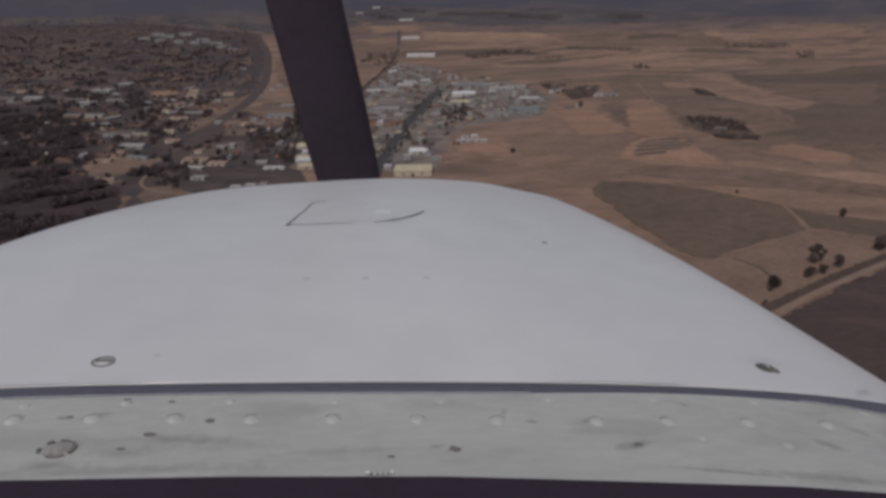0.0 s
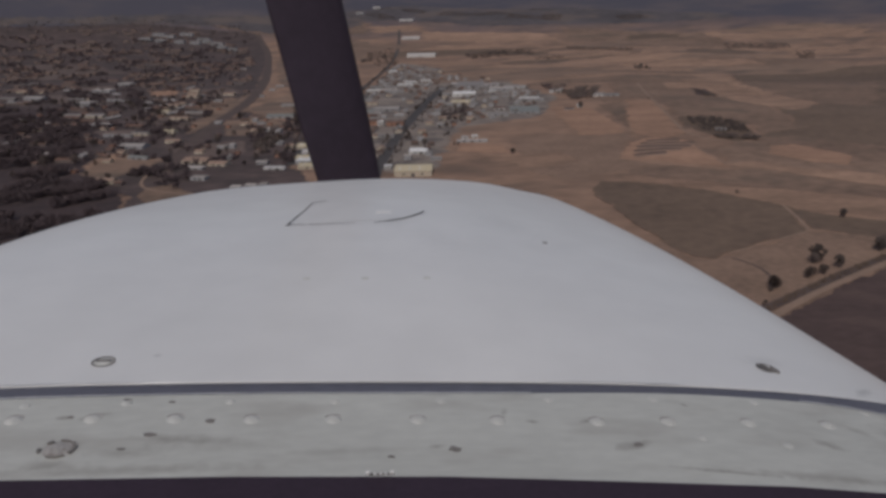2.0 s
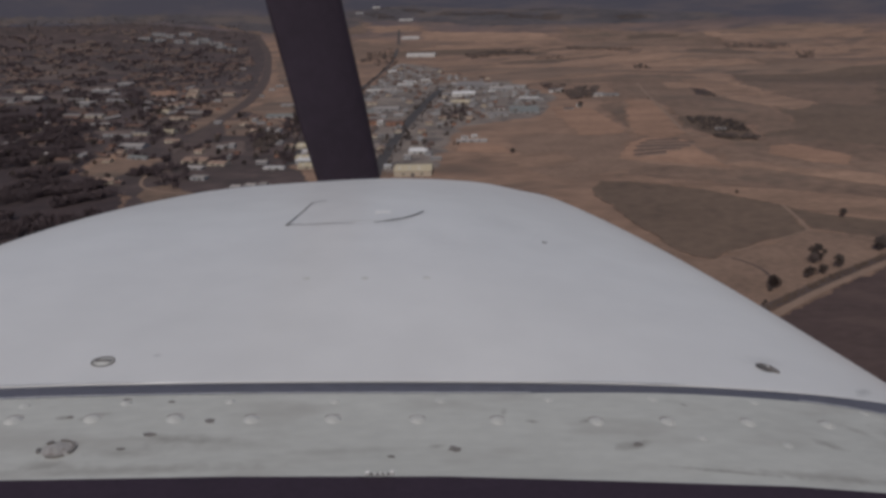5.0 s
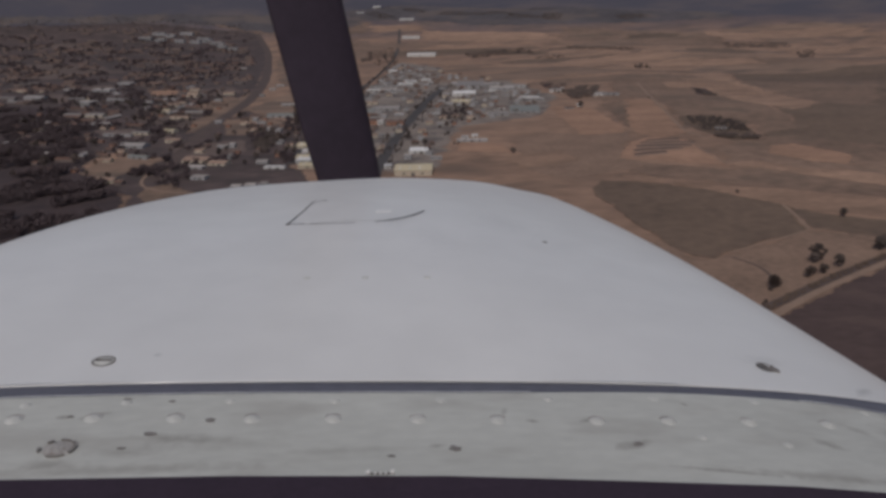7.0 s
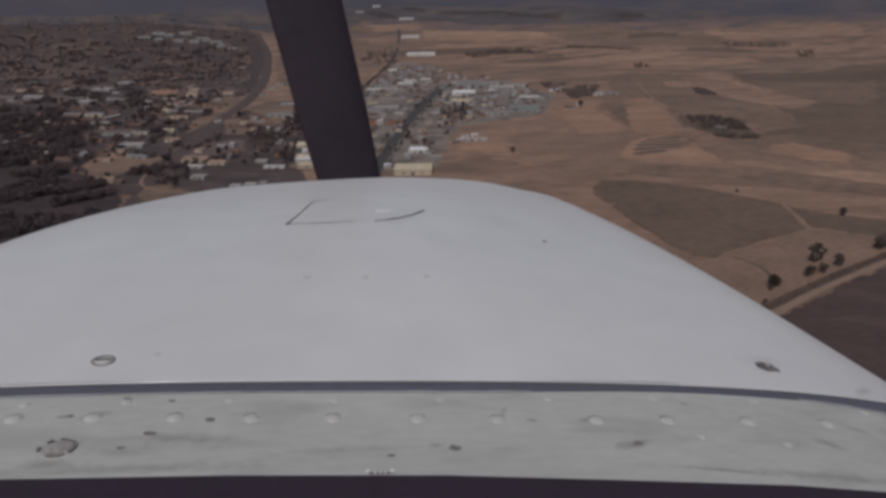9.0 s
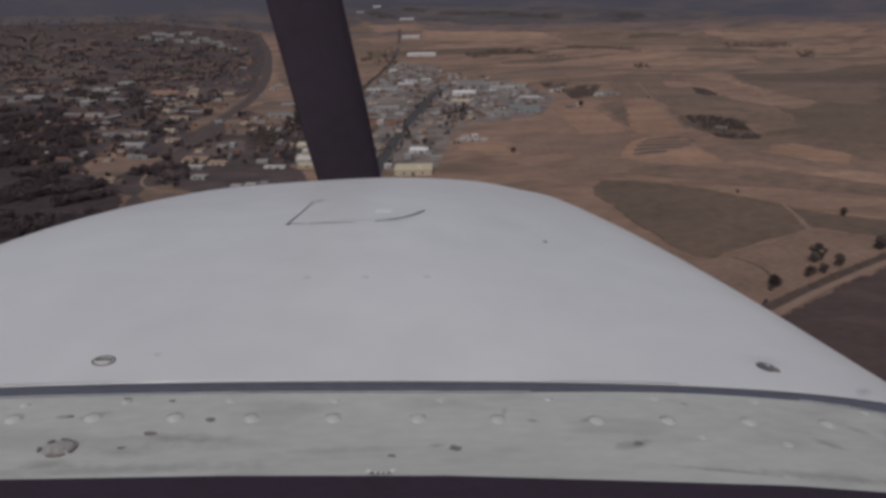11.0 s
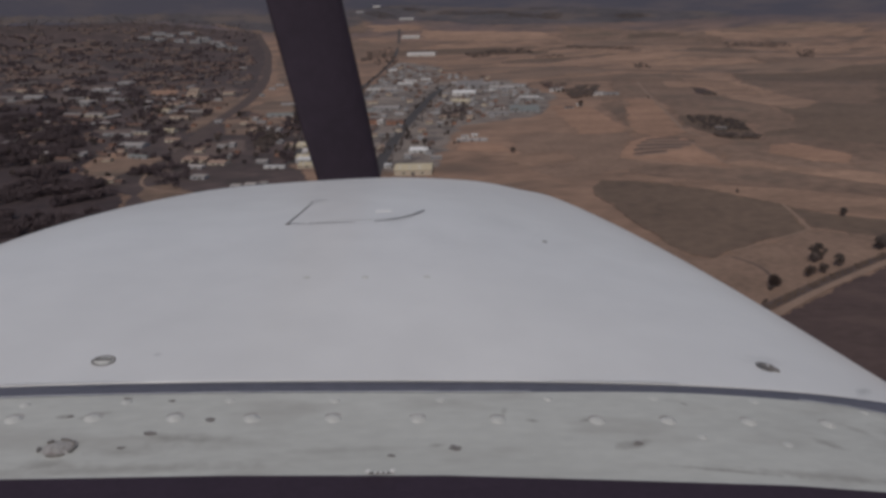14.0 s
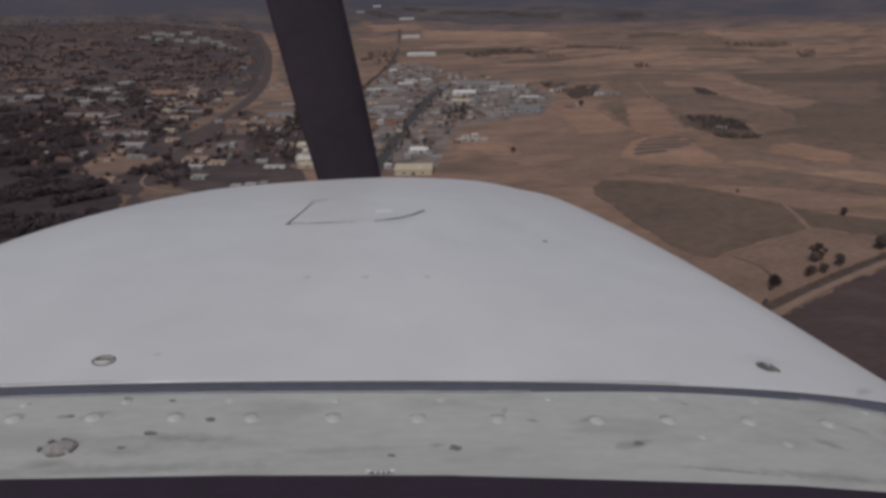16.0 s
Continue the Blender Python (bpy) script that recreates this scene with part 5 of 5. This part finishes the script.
woods("woodland", "dark grove of trees at the farmstead", [(281, 1587), (350, 1666), (360, 1614), (313, 1468), (264, 1452)], 110, 7.5, 8)
woods("woodland", "dark trees around the farmhouse", [(250, 1632), (276, 1700), (298, 1683), (277, 1569), (246, 1554)], 26, 8, 9)
woods("hollow", "dark scrub in a field hollow", [(567, 1610), (586, 1551), (581, 1478), (549, 1481)], 60, 4, 10)
woods("orchard", "dark rows of an orchard beside the avenue", [(6, 1420), (74, 1474), (62, 1229), (23, 1156), (-2, 1221)], 110, 4.5, 11)
woods("hedge", "dark hedge in the dry fields", [(-416, 2544), (-367, 2594), (-323, 2614), (-311, 2504), (-375, 2449)], 60, 8, 12)
woods("hedge", "dark hedge beside the road", [(-246, 2595), (-210, 2604), (-204, 2530), (-234, 2517)], 24, 8, 13)
woods("woodland", "dark trees along the outer road", [(-236, 2839), (-138, 2943), (-112, 2494), (-167, 2356), (-217, 2574)], 70, 8, 14)
woods("woodland", "wooded foot of the hills", [(-361, 3944), (-87, 4165), (693, 3943), (1153, 3638), (979, 3475), (647, 3546), (270, 3546), (-57, 3781), (-295, 3750)], 1100, 5, 15, LEAF, 160)
woods("woodland", "dense dark wood in the gully beside the town", [(-1310, 1667), (-896, 1501), (-748, 1356), (-667, 1341), (-582, 1182), (-527, 1029), (-479, 888), (-400, 787), (-369, 731), (-345, 593), (-363, 475), (-434, 375)], 1000, 11, 24, PINE, 75, 4)
woods("woodland", "dark trees beside the railway", [(-482, 755), (-476, 848), (-420, 830), (-392, 872), (-380, 953), (-345, 789), (-421, 704)], 260, 8, 16, PINE, 50, 2)
woods("woodland", "dark trees among the houses", [(-927, 1541), (-794, 1546), (-575, 1144), (-491, 917), (-539, 856)], 420, 8, 17, PINE, 55, 2)
woods("woodland", "dark trees of the upper town", [(-1791, 3115), (-780, 3291), (-661, 2834), (-528, 1913), (-1054, 1912), (-1173, 1975)], 1300, 8.5, 18, PINE, 75)
woods("woodland", "dark trees of the lower town", [(-1054, 1912), (-496, 1792), (-422, 1316), (-386, 971), (-491, 917)], 480, 8, 19, PINE, 45)
woods("woodland", "dark trees along the railway road", [(-240, 1333), (-237, 1405), (-201, 1479), (-166, 1620), (-149, 1559), (-178, 1363), (-203, 1222), (-217, 1199)], 70, 7, 40, PINE)
woods("woodland", "dark trees beside the long barn", [(-281, 1285), (-249, 1342), (-237, 1374), (-223, 1268), (-226, 1124), (-250, 1128)], 40, 8, 41, PINE)
woods("woodland", "dark trees in a hollow beside a white house", [(-325, 1206), (-308, 1228), (-282, 1132), (-261, 1006), (-282, 1026)], 26, 8, 42, PINE)
woods("woodland", "dark trees between the sheds", [(-231, 960), (-212, 991), (-194, 903), (-208, 884)], 22, 8, 43, PINE)
woods("woodland", "dark trees among houses of the lower town", [(-398, 896), (-345, 916), (-306, 819), (-321, 769), (-365, 812)], 45, 7, 44, PINE)
woods("woodland", "dark trees between workshops", [(6, 1357), (59, 1394), (54, 1218), (10, 1183)], 40, 5.5, 45, PINE)
woods("scrub", "low dark weeds and bushes along the track", [(199, 374), (232, 401), (284, 438), (347, 481), (436, 531), (426, 515), (338, 467), (277, 425), (227, 389), (199, 367)], 420, 1.5, 50, DRYWEED)
woods("woodland", "dark clump of trees round a far farm", [(598, 2241), (633, 2185), (605, 2053), (552, 2031)], 16, 7, 61)
woods("woodland", "dark trees beside a white farmhouse", [(247, 1717), (270, 1732), (248, 1593), (230, 1587)], 8, 8, 62, PINE)
woods("hedge", "dark hedge between the houses", [(-460, 1111), (-466, 1231), (-452, 1205), (-445, 1080)], 26, 6, 70, PINE)
woods("hedge", "dark hedge beside a bare plot", [(-390, 1034), (-369, 1041), (-356, 1085), (-347, 1049), (-360, 999)], 22, 6, 71, PINE)
woods("hedge", "dark row of trees behind tan roofs", [(-348, 902), (-337, 929), (-315, 946), (-285, 965), (-279, 937), (-320, 913)], 32, 6, 72, PINE)
woods("hedge", "dark row of trees above the gully", [(-648, 1318), (-560, 1276), (-494, 1272), (-479, 1226), (-541, 1225), (-624, 1263)], 40, 7, 73, PINE)
woods("hedge", "dark trees along a street of the town", [(-721, 1550), (-619, 1564), (-558, 1646), (-540, 1584), (-591, 1491), (-689, 1476)], 45, 7, 74, PINE)
woods("woodland", "dark trees by the long barn", [(-289, 1471), (-266, 1524), (-249, 1449), (-254, 1324), (-268, 1325)], 30, 8, 20)
woods("woodland", "dark trees beside the houses", [(-282, 1035), (-281, 1156), (-282, 1203), (-244, 986), (-260, 959)], 40, 8, 21)
woods("woodland", "scattered trees at the upper edge of town", [(-1856, 3251), (-1528, 3445), (-1130, 3554), (-800, 3510), (-720, 3221), (-1312, 3360), (-1798, 3128)], 300, 6, 23)
woods("scrub", "trees scattered between the workshops", [(-161, 1026), (-68, 1462), (-1, 1793), (238, 1733), (199, 1385), (-39, 1056), (-92, 931)], 110, 5, 22)


# ---- houses of the town ----
def town_house(w, d, h, wall_material, roof_material, label):
    ob = new("house")
    tagged(ob, label, "house", "houses of the town")
    flat = roof_material in (WHITEROOF, PALEROOF)
    rise = 0.0 if flat else d * 0.2
    part("wall", wall_mesh(w, d, h, rise * 0.97, wall_material), ob)
    if flat:
        part("roof", flat_roof(w, d, roof_material), ob, "", pose(0, 0, h))
    else:
        v, f = gable(w, d, rise, 0.4, 0.15)
        part("roof", mesh("roof", v, f, roof_material), ob, "", pose(0, 0, h + 0.2))
        part("chimney", from_bm("chimney", box(0.7, 0.7, 1.6), CREAMWALL), ob, "", pose(w * 0.3, d * 0.15, h + rise * 0.6))
    part("door", from_bm("door", box(1.0, 0.12, 2.1), DOORPAINT), ob, "", pose(0.6, -d / 2 - 0.05, 0))
    for x in (-w * 0.3, w * 0.32):
        part("window", window_mesh(1.3, 1.2), ob, "", pose(x, -d / 2 - 0.05, h * 0.4))
    return ob


HOUSES = [town_house(10, 9, 3.4, DUSTWALL, TILEROOF, "dusty brown house with a tiled roof"),
          town_house(13, 8, 3.6, DUSTWALL, TILEROOF, "long dusty brown house with a tiled roof"),
          town_house(9, 9, 6.2, GREYWALL, PALEROOF, "pale two-storey house with a flat roof"),
          town_house(15, 9, 3.4, GREYWALL, GREYROOF, "grey house with a sheet roof"),
          town_house(12, 10, 3.6, CREAMWALL, TANROOF, "cream house with a tan roof"),
          town_house(17, 8, 4.5, GREYWALL, PALEROOF, "pale row of homes with a weathered flat roof"),
          town_house(8, 7, 3.2, ORANGEWALL, TILEROOF, "small brick house with a tiled roof"),
          town_house(34, 9, 3.6, DUSTWALL, TILEROOF, "long terrace of dusty homes with a brown tiled roof"),
          town_house(42, 11, 3.4, DUSTWALL, GREYROOF, "long low row of homes with a grey roof"),
          town_house(26, 12, 4.0, CREAMWALL, TANROOF, "broad cream house with a tan roof")]


def town(corners, clear, turn):
    """Places in rows along the streets, kept off the places that are already built on."""
    a = radians(turn)
    places = []
    for i in range(-90, 90):
        for j in range(-40, 80):
            u, v = i * 21 + TR.uniform(-5, 5), j * 36 + (i % 2) * 9 + TR.uniform(-6, 6)
            x, y = -600 + u * math.cos(a) - v * math.sin(a), 1500 + u * math.sin(a) + v * math.cos(a)
            inside = False
            for (x0, y0), (x1, y1) in zip(corners, corners[1:] + corners[:1]):
                if (y0 > y) != (y1 > y) and x < (x1 - x0) * (y - y0) / (y1 - y0) + x0:
                    inside = not inside
            if inside and all(math.hypot(x - p, y - q) > r for p, q, r in clear):
                places.append((x, y))
    return places


BUILT = [(o.location.x, o.location.y, 26) for o in bpy.data.objects if o.get("category") == "building"]
BUILT += [(q.x, q.y, 22) for q in bend([(-688, 3196), (-461, 2046), (-397, 1278), (-355, 814)], 20)] + [(-390, 900, 60)]
PLACES = town([(-1807, 3147), (-1258, 3413), (-842, 3360), (-661, 2834), (-440, 1757), (-404, 1256), (-386, 971), (-369, 818), (-447, 694)], BUILT, -15)
PLACES.sort(key=lambda p: p[1])
made = []
far_verts, far_faces = {}, {}
near = 0
for x, y in PLACES:
    if TR.random() < 0.74 - 0.9 * noise.noise((x / 130, y / 130, 4)):
        continue
    h = TR.choices(range(10), (5, 5, 1, 2, 2, 1, 4, 5, 3, 1))[0]
    turn = -15 + TR.choice((0, 0, 90)) + TR.uniform(-6, 6)
    if near < 130:
        ob = HOUSES[h]
        m = pose(x, y, ground_z(x, y), 0, 0, turn)
        if ob not in made:
            ob.matrix_basis = m
            made.append(ob)
        else:
            copy_thing(ob, m)
        near += 1
    else:
        w, d, t = TR.choice((1, 1, 2.6)) * TR.uniform(10, 16), TR.uniform(8, 11), TR.uniform(3.2, 5.5)
        k = TR.choices((0, 1, 2, 3), (8, 2, 1, 2))[0]
        vs, fs = far_verts.setdefault(k, []), far_faces.setdefault(k, [])
        n = len(vs)
        m = pose(x, y, ground_z(x, y), 0, 0, turn)
        r = 0.2 if k == 2 else d * 0.2
        loc = [(-w / 2, -d / 2, -1), (w / 2, -d / 2, -1), (w / 2, d / 2, -1), (-w / 2, d / 2, -1), (-w / 2, -d / 2, t), (w / 2, -d / 2, t),
               (w / 2, d / 2, t), (-w / 2, d / 2, t), (-w / 2, 0, t + r), (w / 2, 0, t + r)]
        vs += [m @ Vector(q) for q in loc]
        fs += [((n, n + 1, n + 5, n + 4), 0), ((n + 2, n + 3, n + 7, n + 6), 0), ((n + 1, n + 2, n + 6, n + 9, n + 5), 0),
               ((n + 3, n, n + 4, n + 8, n + 7), 0), ((n + 4, n + 5, n + 9, n + 8), 1), ((n + 6, n + 7, n + 8, n + 9), 1)]
for k, mats in enumerate(((DUSTWALL, TILEROOF), (DUSTWALL, TANROOF), (DUSTWALL, GREYROOF), (DUSTWALL, TILEROOF))):
    me = mesh("far_houses", far_verts[k], [f for f, _ in far_faces[k]], mats[0])
    me.materials.append(mats[1])
    me.polygons.foreach_set("material_index", [i for _, i in far_faces[k]])
    tagged(new("far_houses", me), "mass of small houses in the far part of town", "houses", kind="stuff")
# homes between the railway and the road
for x, y in town(EAST_EDGE, BUILT, -8):
    roll = TR.random()
    if roll < 0.42:
        copy_thing(HOUSES[TR.choices(range(7), (5, 5, 2, 3, 3, 1, 3))[0]], pose(x, y, ground_z(x, y), 0, 0, -8 + TR.choice((0, 90)) + TR.uniform(-8, 8)))
    elif roll < 0.62:
        grow(KINDS[TR.randrange(4)], x, y, TR.uniform(0.7, 1.1), TR.uniform(0, 360))
# sheds and homes between the halls of the industrial quarter
QUARTER = town(QUARTER_EDGE, [(o.location.x, o.location.y, 19) for o in bpy.data.objects if o.get("category") == "building"]
               + [(q.x, q.y, 15) for q in bend([(-95, 820), (-62, 1045), (-20, 1513), (25, 1880)], 20)]
               + [(q.x, q.y, 15) for q in bend([(-225, 900), (-204, 1103), (-166, 1599), (-140, 2333)], 20)], -6)
for x, y in QUARTER:
    if TR.random() < 0.55:
        copy_thing(HOUSES[TR.choices(range(7), (3, 3, 2, 5, 1, 2, 2))[0]], pose(x, y, ground_z(x, y), 0, 0, -6 + TR.choice((0, 90)) + TR.uniform(-3, 3)))
for x, y in TR.sample([p for p in PLACES if p[1] < 1700], 70):
    grow(KINDS[TR.randrange(4)], x + TR.choice((-12, 12, 14)), y + TR.uniform(-16, 16), TR.uniform(0.6, 1.15), TR.uniform(0, 360))
